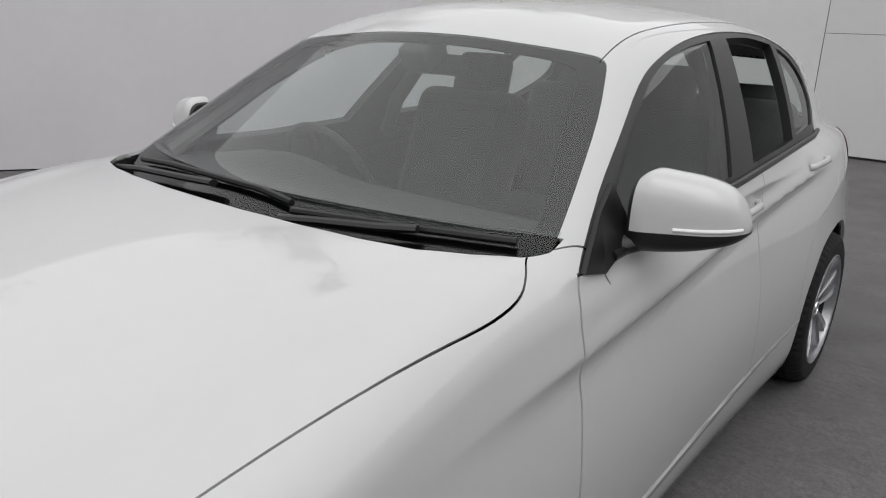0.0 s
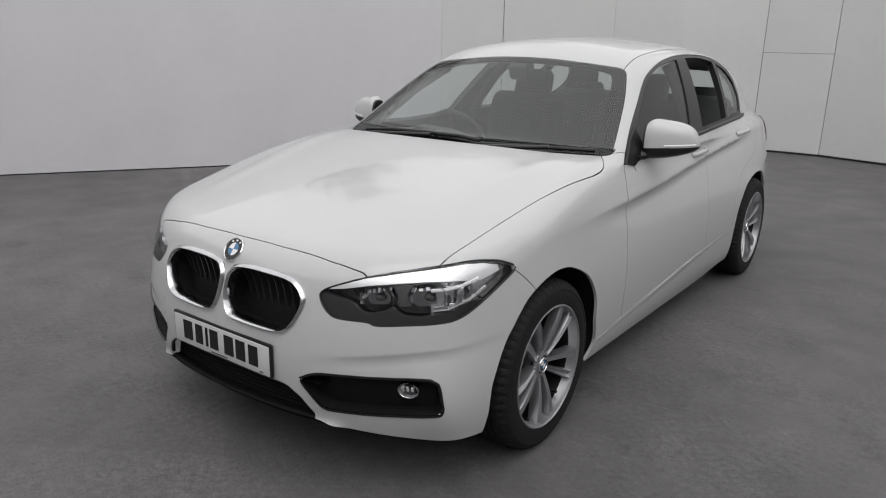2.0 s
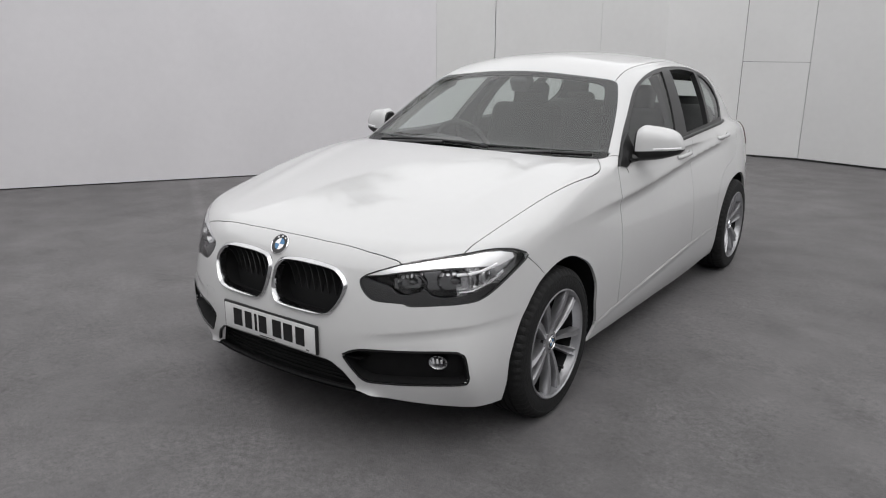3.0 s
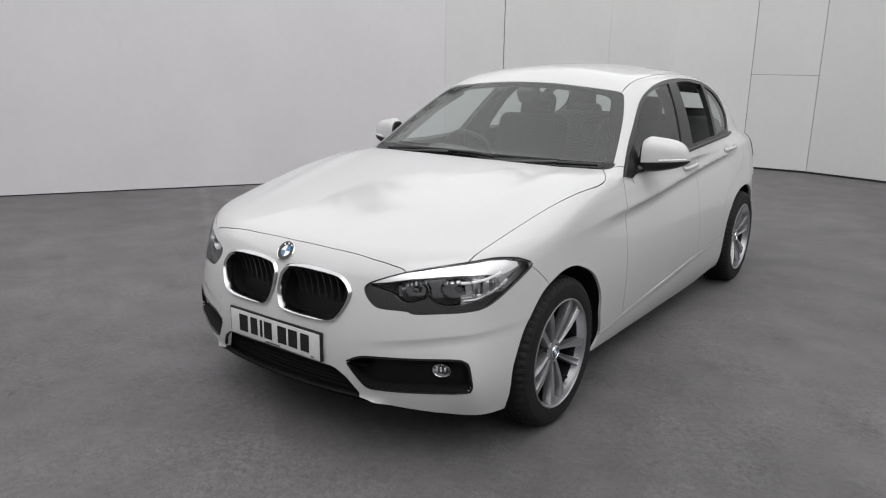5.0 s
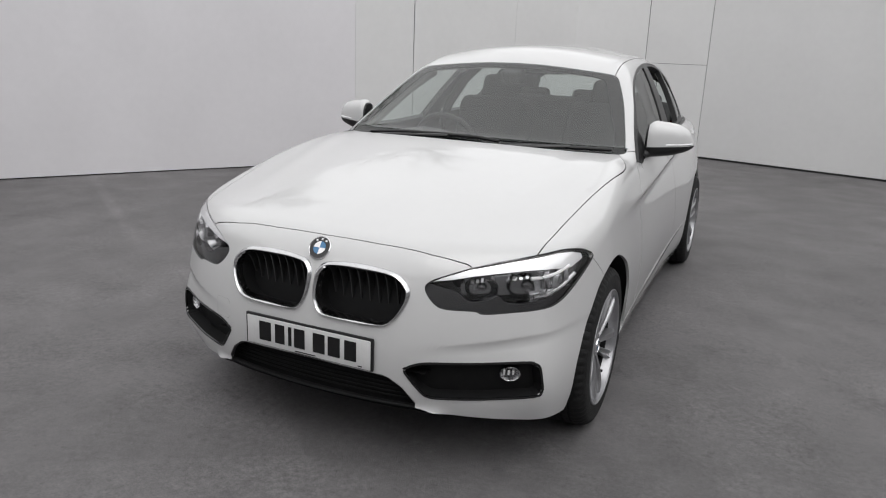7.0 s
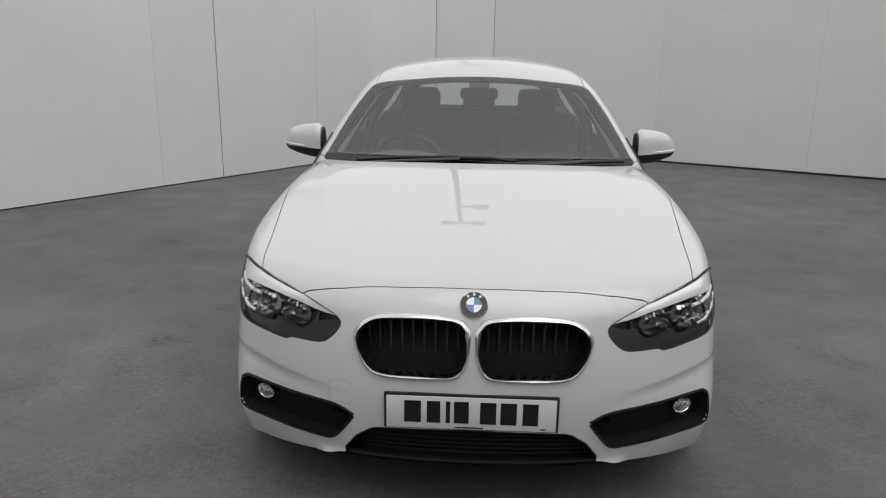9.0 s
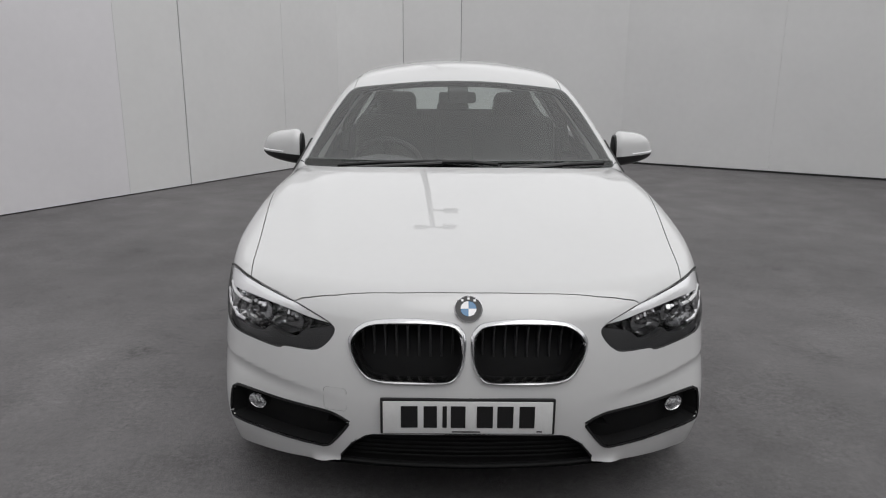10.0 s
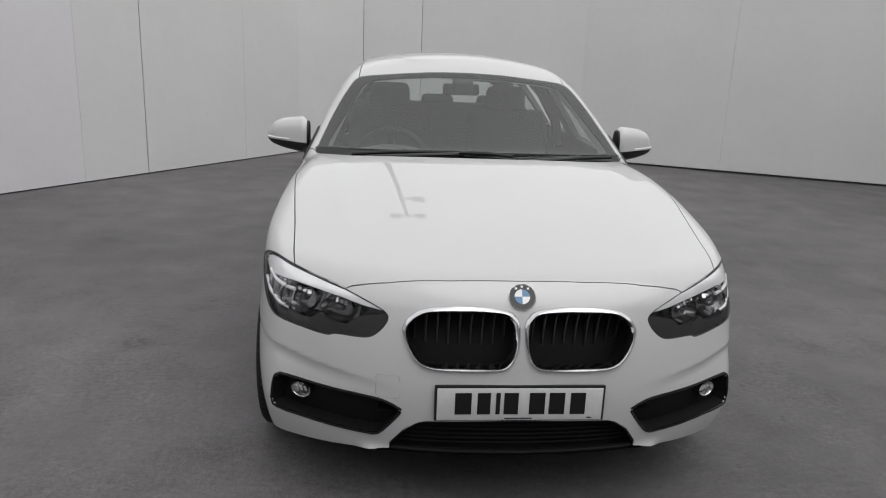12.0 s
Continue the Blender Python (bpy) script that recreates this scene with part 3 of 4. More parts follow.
grid = body_grid()
bm = bmesh.new()
tag = bm.faces.layers.int.new("tag")
vs = [[bm.verts.new(q) for q in row] for row in grid]
for r0, r1 in zip(vs[:-1], vs[1:]):
    for k in range(len(r0) - 1):
        bm.faces.new((r0[k], r1[k], r1[k + 1], r0[k + 1]))
bmesh.ops.remove_doubles(bm, verts=bm.verts[:], dist=1e-5)
front_zone, side_zone = (lambda c: c.y < 0.8 and c.z < 0.8), (lambda c: c.x > 0.4)
for poly, i, j, zone, mark in (
    (GLASS_LINE, 0, 2, lambda c: 1.15 < c.y < 2.3, FRIT), (FRIT_LINE, 0, 2, lambda c: 1.15 < c.y < 2.3, GLASS),
    (BACK_LINE, 0, 2, lambda c: c.y > 3.75, BACK),
    (COWL_LINE, 0, 1, lambda c: 0.85 < c.z < 1.08, COWL), (HOOD_REAR, 0, 1, lambda c: 0.9 < c.z < 1.08, 0),
    (FRAME_LINE, 1, 2, side_zone, FRAME), (PANE_LINE, 1, 2, side_zone, FRONT_PANE), (REAR_LINE, 1, 2, side_zone, REAR_OPEN), (QUARTER_LINE, 1, 2, side_zone, QUARTER),
    (strip(HOOD_FRONT, 0.0028), 0, 1, lambda c: 0.6 < c.z < 0.9 and c.y < 0.4, GAP), (strip(HOOD_SIDE, 0.004), 0, 1, lambda c: 0.65 < c.z < 1.03 and c.y < 1.6, GAP),
    (strip(DOOR_FRONT, 0.007), 1, 2, side_zone, GAP), (strip(DOOR_MIDDLE, 0.003), 1, 2, side_zone, GAP), (strip(DOOR_REAR, 0.003), 1, 2, side_zone, GAP), (strip(LEDGE_EDGE, 0.010), 1, 2, side_zone, 0), (strip(SILL_LINE, 0.003), 1, 2, side_zone, GAP),
    (strip(WING_FRONT, 0.003), 1, 2, side_zone, GAP), (strip(FENDER_TOP, 0.003), 0, 1, lambda c: 0.85 < c.z < 1.1 and c.y > 1.3, GAP), (strip(ROOF_SIDE, 0.004), 0, 1, lambda c: c.z > 1.2, GAP),
    (LAMP_LINE, 0, 2, front_zone, LAMP), (GRILLE_LINE, 0, 2, front_zone, GRILLE), (FOG_LINE, 0, 2, front_zone, FOG), (LOWER_LINE, 0, 2, front_zone, LOWER),
    (BROW_LINE, 0, 2, front_zone, BROW), (BEZEL_LINE, 0, 2, front_zone, BEZEL),
    (FRONT_ARCH, 1, 2, side_zone, ARCH), (REAR_ARCH, 1, 2, side_zone, ARCH),
    (TAIL_LINE, 1, 2, side_zone, TAIL), (UNDER_FRONT, 0, 2, lambda c: c.y < 0.55, ARCH), (UNDER_SIDE, 1, 2, lambda c: True, ARCH),
):
    knife(bm, poly, i, j, zone, mark)
for f in bm.faces:
    c = f.calc_center_median()
    if c.z < 0.12 or c.y < -0.1 or c.y > 4.4:
        f[tag] = ARCH
bm.verts.index_update()
bm.faces.index_update()
bm.faces.ensure_lookup_table()
skin_at = np.array([v.co[:] for v in bm.verts])
skin_normal = normals(skin_at)
skin_tag = [f[tag] for f in bm.faces]
skin_face = [[v.index for v in f.verts] for f in bm.faces]
# faces of one mark that hang together
group_of = [-1] * len(skin_face)
groups = []
for f in bm.faces:
    if group_of[f.index] >= 0:
        continue
    todo, mine = [f], []
    group_of[f.index] = len(groups)
    while todo:
        g = todo.pop()
        mine.append(g.index)
        for e in g.edges:
            for h in e.link_faces:
                if group_of[h.index] < 0 and skin_tag[h.index] == skin_tag[g.index]:
                    group_of[h.index] = len(groups)
                    todo.append(h)
    groups.append(mine)
skin_mid = np.array([f.calc_center_median()[:] for f in bm.faces])
bm.free()


def skin_mesh(name, faces, mat, parent, depth=0.012, both=False, flip=False, label="", push=0.0):
    """A panel from faces of the skin, with turned-in edges; both: mirrored across the middle into one mesh, flip: on the other side."""
    used = sorted({v for f in faces for v in skin_face[f]})
    at = {v: n for n, v in enumerate(used)}
    co, no = skin_at[used] - push * skin_normal[used], skin_normal[used]
    polys = [[at[v] for v in skin_face[f]] for f in faces]
    count = {}
    for p in polys:
        for a, b in zip(p, p[1:] + p[:1]):
            count[(a, b)] = count.get((a, b), 0) + 1
    rim = [(a, b) for a, b in count if (b, a) not in count and not (abs(co[a][0]) < 2e-4 and abs(co[b][0]) < 2e-4)]
    on_rim = sorted({v for e in rim for v in e})
    low = {v: len(co) + n for n, v in enumerate(on_rim)}
    verts = [tuple(c) for c in co] + [tuple(co[v] - depth * no[v]) for v in on_rim]
    every = [(p, True) for p in polys] + [([b, a, low[a], low[b]], False) for a, b in rim]
    if both or flip:
        n = len(verts)
        mirrored = [(-x, y, z) for x, y, z in verts]
        if flip:
            verts, every = mirrored, [(p[::-1], s) for p, s in every]
        else:
            weld = {k: k if abs(v[0]) < 2e-4 and k < len(co) else k + n for k, v in enumerate(verts)}
            verts = [(0 if abs(v[0]) < 2e-4 else v[0], *v[1:]) for v in verts] + mirrored
            every = every + [([weld[k] for k in p[::-1]], s) for p, s in every]
    total = len(co) + len(on_rim)
    me = bpy.data.meshes.new(name)
    me.from_pydata(verts, [], [[int(k) for k in p] for p, _ in every])
    me.materials.append(mat)
    me.shade_smooth()
    loops = []
    for (p, soft), poly in zip(every, me.polygons):
        for k in p:
            if soft:
                v = k % total if both else k
                s = -1 if (flip or k >= total) else 1
                loops.append((s * no[v][0], no[v][1], no[v][2]))
            else:
                loops.append(tuple(poly.normal))
    me.normals_split_custom_set(loops)
    ob = new(name, me)
    ob.parent = parent
    return tagged(ob, label)


def marked(mark):
    return [f for f, t in enumerate(skin_tag) if t == mark]


def panel_at(x, y, z):
    """The plain panel that passes nearest to a place."""
    d = ((skin_mid - (x, y, z)) ** 2).sum(1) + 9.0 * (np.array(skin_tag) != 0)
    return groups[group_of[int(np.argmin(d))]]


car = tagged(new("car"), "white five-door hatchback car with black window frames, parked on the floor", "car")
taken = set()
for name, where, both in (
    ("hood", (0.0, 0.7, 0.9), True), ("front_bumper", (0.3, 0.05, 0.45), True), ("roof", (0.0, 2.6, 1.43), True),
    ("front_fender", (0.85, 1.2, 0.6), False), ("front_door", (0.86, 2.0, 0.6), False), ("rear_door", (0.86, 2.75, 0.6), False), ("sill", (0.86, 2.0, 0.25), False), ("body_side", (0.84, 3.95, 0.8), False),
):
    faces = panel_at(*where)
    if faces[0] in taken:
        continue
    taken |= set(faces)
    skin_mesh(name, faces, PAINT, car, both=both, depth=0.004 if name == "front_bumper" else 0.012)
    if not both:
        skin_mesh(name, faces, PAINT, car, flip=True)
for g in groups:
    if skin_tag[g[0]] == 0 and g[0] not in taken and len(g) > 3:
        skin_mesh("body_panel", g, PAINT, car, both=bool(np.abs(skin_mid[g][:, 0]).min() < 0.02))
        if np.abs(skin_mid[g][:, 0]).min() >= 0.02:
            skin_mesh("body_panel", g, PAINT, car, flip=True)
windscreen = skin_mesh("windscreen", marked(GLASS) + marked(FRIT), SCREEN, car, depth=0.004, both=True, label="clear laminated windscreen glass")
windscreen.visible_shadow = False
skin_mesh("screen_border", marked(FRIT), INK, car, depth=0.004, both=True, label="black printed border of the windscreen", push=0.005)
skin_mesh("cowl", marked(COWL), DARK, car, both=True, push=0.055, depth=-0.046, label="black plastic wiper cowl")
for flip in (False, True):
    skin_mesh("window_frame", marked(FRAME), RUBBER_TRIM, car, flip=flip, depth=0.03, push=0.004, label="black window surround")
    for name, mark in (("front_window", FRONT_PANE), ("quarter_window", QUARTER)) + ((("rear_window", REAR_OPEN),) if flip else ()):
        skin_mesh(name, marked(mark), PANE, bpy.data.objects[{"front_window": "front_door", "rear_window": "rear_door", "quarter_window": "body_side"}[name] + (".001" if flip else "")], flip=flip, depth=0.004, push=0.010).visible_shadow = False
rear_screen = skin_mesh("rear_screen", marked(BACK), PANE, car, both=True, depth=0.004)
rear_screen.visible_shadow = False
# lining of the cabin, behind the panels
lining = [f for f, t in enumerate(skin_tag) if t in (0, FRAME, GAP) and 1.35 < skin_mid[f][1] < 4.2 and skin_mid[f][2] > 0.5 and (skin_mid[f][1] > 1.6 or skin_mid[f][0] > 0.6)]


def pale(f):
    return skin_mid[f][2] >= 1.30 or (skin_mid[f][1] < 2.1 and skin_mid[f][2] > 1.02)


skin_mesh("cabin_lining", [f for f in lining if not pale(f)], INNER, car, both=True, push=0.034, depth=0.002, label="dark cabin trim")
skin_mesh("headliner", [f for f in lining if pale(f)], LINER, car, both=True, push=0.034, depth=0.002, label="pale grey headliner")
for flip in (False, True):
    skin_mesh("tail_lamp", marked(TAIL), RED_LENS, car, flip=flip, push=-0.004, label="dark red tail lamp")
    lamp = skin_mesh("headlamp", marked(LAMP) + marked(BROW) + marked(BEZEL), LAMP_GLASS, car, flip=flip, depth=0.002, label="clear headlamp cover")
    lamp.visible_shadow = False
    skin_mesh("housing", marked(LAMP) + marked(BROW) + marked(BEZEL), GLOSS_BLACK, lamp, flip=flip, push=0.075, depth=-0.060, label="gloss black lamp housing")
    skin_mesh("bezel", marked(BEZEL), BEZEL_GREY, lamp, flip=flip, push=0.012, depth=0.03, label="dark grey lower bezel")
    skin_mesh("outer_reflector", [f for f in marked(LAMP) if skin_mid[f][0] > 0.722], SATIN_CHROME, lamp, flip=flip, push=0.034, depth=0.02, label="bright outer reflector")
    skin_mesh("inner_liner", [f for f in marked(LAMP) if 0.515 < skin_mid[f][0] <= 0.722 and skin_mid[f][2] > 0.655], REFLECTOR, lamp, flip=flip, push=0.058, depth=0.004, label="chromed liner between the reflectors")
    skin_mesh("brow", marked(BROW), BROW_SATIN, lamp, flip=flip, push=0.005, depth=0.03, label="white light strip along the top")
    skin_mesh("grille_backing", marked(GRILLE), DARK, car, flip=flip, push=0.088, depth=-0.0835)
    skin_mesh("fog_recess", marked(FOG), DARK, car, flip=flip, push=0.050, depth=-0.0455, label="gloss black bumper recess")

# ---- fittings of the car ----
doors = {(name, s): bpy.data.objects[name + ("" if s > 0 else ".001")] for name in ("front_door", "rear_door") for s in (1, -1)}
def skin_y(x, z, back=0.0):
    """How far forward the nose reaches at a place seen from the front."""
    y = np.linspace(-0.2, 1.2, 1401)
    return float(y[int(np.argmax(form(np.full_like(y, x), y, np.full_like(y, z)) < 0))]) + back


def skin_x(y, z):
    x = np.linspace(1.2, 0.2, 1001)
    return float(x[int(np.argmax(form(x, np.full_like(x, y), np.full_like(x, z)) < 0))])


def skin_z(x, y):
    z = np.linspace(1.6, 0.4, 1201)
    return float(z[int(np.argmax(form(np.full_like(z, x), np.full_like(z, y), z) < 0))])


def facing(at, way, up=(0, 0, 1)):
    """A pose whose x axis looks along way."""
    x = Vector(way).normalized()
    y = Vector(up).cross(x).normalized()
    return Matrix.Translation(at) @ Matrix((x, y, x.cross(y))).transposed().to_4x4()


FAINT_GREY = material("joint_grey", (0.30, 0.30, 0.30), 0.6, spots=0.1)
GREY_SLAT = material("slat_grey", (0.026, 0.026, 0.0265), 0.38, spots=0.1, spec=0.4)
for s in (1, -1):
    # grille: chrome surround and slats
    ring = [(s * x, skin_y(x, z) - 0.002, z) for x, z in GRILLE_LINE]
    bm = bmesh.new()
    n = len(ring)
    mid = Vector((s * 0.185, 0.06, 0.62))
    loops = []
    for x, y, z in ring:
        p = Vector((x, y, z))
        inward = (Vector((mid.x, p.y, mid.z)) - p).normalized()
        wide = 0.88 + 0.45 * max(0.0, (z - 0.62) / 0.09)
        loops.append([bm.verts.new(p + inward * a * wide + Vector((0, b, 0))) for a, b in ((-0.005, 0.014), (-0.006, 0.001), (-0.0045, -0.004), (0.0025, -0.0115), (0.0045, -0.0115), (0.0105, -0.004), (0.012, 0.03))])
    for k in range(n):
        p, q = loops[k], loops[(k + 1) % n]
        for i in range(6):
            bm.faces.new((p[i], p[i + 1], q[i + 1], q[i]) if s < 0 else (p[i], q[i], q[i + 1], p[i + 1]))
    grille = part("grille", bm, GRILLE_CHROME, car, "chrome kidney grille surround")
    for k in range(9):
        x = 0.045 + k * 0.0345
        inside_z = [z for z in np.arange(0.52, 0.72, 0.002) if inside(x, z, GRILLE_LINE)]
        if not inside_z:
            continue
        z0, z1 = min(inside_z) + 0.01, max(inside_z) - 0.012
        z0 = z1 - 0.78 * (z1 - z0)
        bm = bmesh.new()
        pts = []
        for i in range(15):
            z = z0 + (z1 - z0) * i / 14
            u = (14 - i) / 14
            y = skin_y(x, z) + 0.007 + 0.082 * u**0.55
            pts.append([bm.verts.new((s * (x + a), y + b, z)) for a, b in ((-0.0035, 0.003), (-0.002, -0.002), (0.002, -0.002), (0.0035, 0.003), (0.003, 0.03), (-0.003, 0.03))])
        for p, q in zip(pts[:-1], pts[1:]):
            for i in range(6):
                bm.faces.new((p[i], p[(i + 1) % 6], q[(i + 1) % 6], q[i]))
        bm.faces.new(pts[0])
        bm.faces.new(pts[-1])
        bmesh.ops.recalc_face_normals(bm, faces=bm.faces)
        part("slat", bm, GREY_SLAT, grille)
    # recess in the bumper with its fog lamp
    y = skin_y(0.68, 0.385)
    m = facing((s * 0.674, y + 0.026, 0.388), Vector((s * 0.45, -1, 0)))
    fog = part("fog_lamp", lathe(bmesh.new(), [(0.0, -0.028), (0.016, -0.024), (0.030, -0.008), (0.034, 0.004), (0.037, 0.006), (0.039, -0.02)][::-1], 32, m @ Matrix.Diagonal((1, 0.92, 0.68, 1))), SATIN_CHROME, car, "oval chrome fog lamp")
    lens = part("lens", lathe(bmesh.new(), [(0.0, 0.012), (0.02, 0.010), (0.034, 0.004)][::-1], 32, m @ Matrix.Diagonal((1, 0.92, 0.68, 1))), LAMP_GLASS, fog)
    lens.visible_shadow = False
    for k in range(3):
        bm = bmesh.new()
        box(bm, 0.006, 0.007, 0.027 - 0.004 * k, m @ Matrix.Translation((-0.004, (k - 1) * 0.015 - 0.004, 0)) @ Matrix.Rotation(0.5, 4, "Y"), 0.002)
        part("reflector_rib", bm, LAMP_WHITE, fog)
    bm = tube(bmesh.new(), [(s * x, skin_y(x, z) + 0.001, z) for x, z in smooth_line(FOG_LINE, True, 3)], 0.005, 8, closed=True)
    part("recess_rim", bm, GLOSS_BLACK, car, "gloss black rim of the bumper recess")
    # headlamp reflectors and their bulbs
    lamp = [o for o in car.children if o.name.startswith("headlamp")][0 if s > 0 else 1]
    bm = tube(bmesh.new(), [(s * x, skin_y(x, z) + 0.004, z) for x, z in LAMP_LINE], 0.0035, 8, closed=True)
    part("seal", bm, RUBBER_TRIM, lamp, "black rubber seal")
    for x, z, r in ((0.562, 0.666, 0.047), (0.690, 0.672, 0.058)):
        y = skin_y(x, z) + 0.034
        m = facing((s * x, y, z), (s * 0.35, -1, 0.05))
        m = m @ Matrix.Diagonal((1, 1.16, 0.84, 1))
        part("reflector", lathe(bmesh.new(), [(0.0, -0.042), (r * 0.4, -0.040), (r * 0.75, -0.026), (r * 0.97, -0.002), (r, -0.004), (r * 1.02, -0.02)][::-1], 40, m), REFLECTOR, lamp, "oval chrome reflector")
        part("bulb_shield", lathe(bmesh.new(), [(0.0, -0.010), (r * 0.22, -0.013), (r * 0.30, -0.022), (r * 0.32, -0.034)][::-1], 32, m), REFLECTOR, lamp)
    shake = random.Random(6)
    for x, z, wide in [(0.532 + 0.014 * k, 0.690 + 0.003 * k, 0.012) for k in range(5)] + [(0.650 + 0.017 * k, 0.700 + 0.003 * k, 0.015) for k in range(6)]:
        bm = bmesh.new()
        box(bm, wide * shake.uniform(0.7, 1.1), 0.006, 0.017 * shake.uniform(0.5, 1.15), Matrix.Translation((s * x, skin_y(x, z) + 0.034, z - shake.uniform(0, 0.006))) @ Matrix.Rotation(s * shake.uniform(0.0, 0.6), 4, "Z") @ Matrix.Rotation(shake.uniform(-0.8, -0.15), 4, "X"), 0.0015, 1)
        part("mirror_facet", bm, SATIN_CHROME, lamp)
    for x, z, wide, tall, turn in ((0.738, 0.690, 0.026, 0.050, 0.9), (0.764, 0.682, 0.022, 0.055, 0.35), (0.784, 0.700, 0.020, 0.044, 0.95), (0.748, 0.650, 0.030, 0.026, 0.6)):
        bm = bmesh.new()
        box(bm, wide, 0.016, tall, Matrix.Translation((s * x, skin_y(x, z) + 0.030, z)) @ Matrix.Rotation(s * turn, 4, "Z") @ Matrix.Rotation(-0.2, 4, "X"), 0.004, 2)
        part("side_reflector", bm, SATIN_CHROME, lamp, "faceted chrome reflector")
    bm = bmesh.new()
    tube(bm, [(s * x, skin_y(x, z) + 0.016, z) for x, z in ((0.700, 0.700), (0.735, 0.703), (0.765, 0.712), (0.79, 0.730))], 0.006, 8)
    part("light_guide", bm, LAMP_WHITE, lamp, "bright light guide")
    bm = bmesh.new()
    tube(bm, [(s * x, skin_y(x, z) + 0.018, z) for x, z in ((0.715, 0.640), (0.750, 0.645), (0.785, 0.668), (0.805, 0.70))], 0.007, 8)
    part("light_guide", bm, CHROME, lamp)
    # mirrors
    mirror = tagged(new("door_mirror"), "white door mirror with a black lower half")
    mirror.parent = car
    mirror.matrix_basis = pose(s * 0.80, 1.74, 1.0)

    crown = spline([(0.0, 0.110), (0.06, 0.121), (0.2, 0.124), (0.4, 0.120), (0.6, 0.113), (0.78, 0.099), (0.9, 0.076), (0.96, 0.052), (1.0, 0.028)])
    keel = spline([(0.0, -0.050), (0.2, -0.046), (0.5, -0.036), (0.8, -0.018), (0.93, -0.004), (1.0, 0.010)])

    def split(e):
        return 0.002 + 0.014 * e

    def reach(e):
        return math.sqrt(max(1 - max(0, (e - 0.45) / 0.56) ** 3.2, 0.02)) * (0.88 + 0.12 * min(1, e / 0.12))

    def shell(name, mat, label, end_z, bulge):
        """The mirror's housing from its parting line to a curved edge."""
        bm = bmesh.new()
        rows = []
        for e in np.concatenate([np.linspace(0, 0.85, 18), np.linspace(0.88, 1.0, 9)]):
            z0, z1, row = split(e), float(end_z(e)), []
            for k in range(17):
                a = math.pi * k / 16
                c, h = math.cos(a), math.sin(a)
                y = 0.055 * e - math.copysign(abs(c) ** bulge, c) * (0.074 if c > 0 else 0.045) * reach(e)
                row.append(bm.verts.new((s * (-0.008 + 0.202 * e), y, z0 + (z1 - z0) * h ** 0.75)))
            rows.append(row)
        for p, q in zip(rows[:-1], rows[1:]):
            for k in range(17):
                bm.faces.new((p[k], p[(k + 1) % 17], q[(k + 1) % 17], q[k]))
        bm.faces.new(rows[0])
        bm.faces.new(rows[-1])
        bmesh.ops.recalc_face_normals(bm, faces=bm.faces)
        return part(name, bm, mat, mirror, label)

    shell("cap", PAINT, "white painted mirror cap", crown, 0.55)
    shell("lower_shell", RUBBER_TRIM, "black plastic lower shell", keel, 0.7)
    # the black inner flank of the housing, turned to the window
    bm = bmesh.new()
    rows = []
    for x, small in ((-0.020, 0.84), (-0.017, 0.94), (-0.009, 0.985)):
        row = []
        for k in range(28):
            a = 2 * math.pi * k / 28
            c, h = math.cos(a), math.sin(a)
            top = (float(crown(0)) if h > 0 else float(keel(0))) - split(0)
            row.append(bm.verts.new((s * x, -math.copysign(abs(c) ** 0.55, c) * (0.074 if c > 0 else 0.045) * reach(0) * small, split(0) + top * abs(h) ** 0.75 * small)))
        rows.append(row)
    for p, q in zip(rows[:-1], rows[1:]):
        for k in range(28):
            bm.faces.new((p[k], p[(k + 1) % 28], q[(k + 1) % 28], q[k]))
    bm.faces.new(rows[0])
    bmesh.ops.recalc_face_normals(bm, faces=bm.faces)
    part("inner_flank", bm, RUBBER_TRIM, mirror, "black inner side of the mirror")
    bm = bmesh.new()
    tube(bm, [(s * (-0.085), -0.13, -0.052), (s * (-0.055), -0.09, -0.044), (s * (-0.02), -0.045, -0.030), (s * 0.01, -0.01, -0.020)], 0.032, 12, flat=0.75)
    part("arm", bm, RUBBER_TRIM, mirror)
    bm = bmesh.new()
    tube(bm, [(s * (-0.008 + 0.202 * e), 0.055 * e - 0.0735 * reach(e), split(e) + 0.009) for e in np.linspace(0.42, 0.97, 16)], 0.004, 8)
    part("indicator", bm, LAMP_WHITE, mirror, "slim clear indicator strip")
    bm = bmesh.new()
    box(bm, 0.16, 0.006, 0.08, Matrix.Translation((s * 0.07, 0.062, 0.052)) @ Matrix.Rotation(s * 0.18, 4, "Z"), 0.002)
    part("mirror_glass", bm, CHROME, mirror)
    # black triangle that carries the mirror
    bm = bmesh.new()
    outline = [(1.50, 0.952), (1.62, 1.04), (1.70, 1.085), (1.72, 0.985), (1.66, 0.965), (1.58, 0.935)]
    lo = [bm.verts.new((s * (skin_x(y, z) - 0.004), y, z)) for y, z in outline]
    hi = [bm.verts.new((s * (skin_x(y, z) + 0.008), y, z)) for y, z in outline]
    bm.faces.new(hi)
    bm.faces.new(lo[::-1])
    for k in range(6):
        bm.faces.new((lo[k], lo[(k + 1) % 6], hi[(k + 1) % 6], hi[k]))
    bmesh.ops.recalc_face_normals(bm, faces=bm.faces)
    part("mirror_base", bm, RUBBER_TRIM, car, "black mirror base", smooth=False)
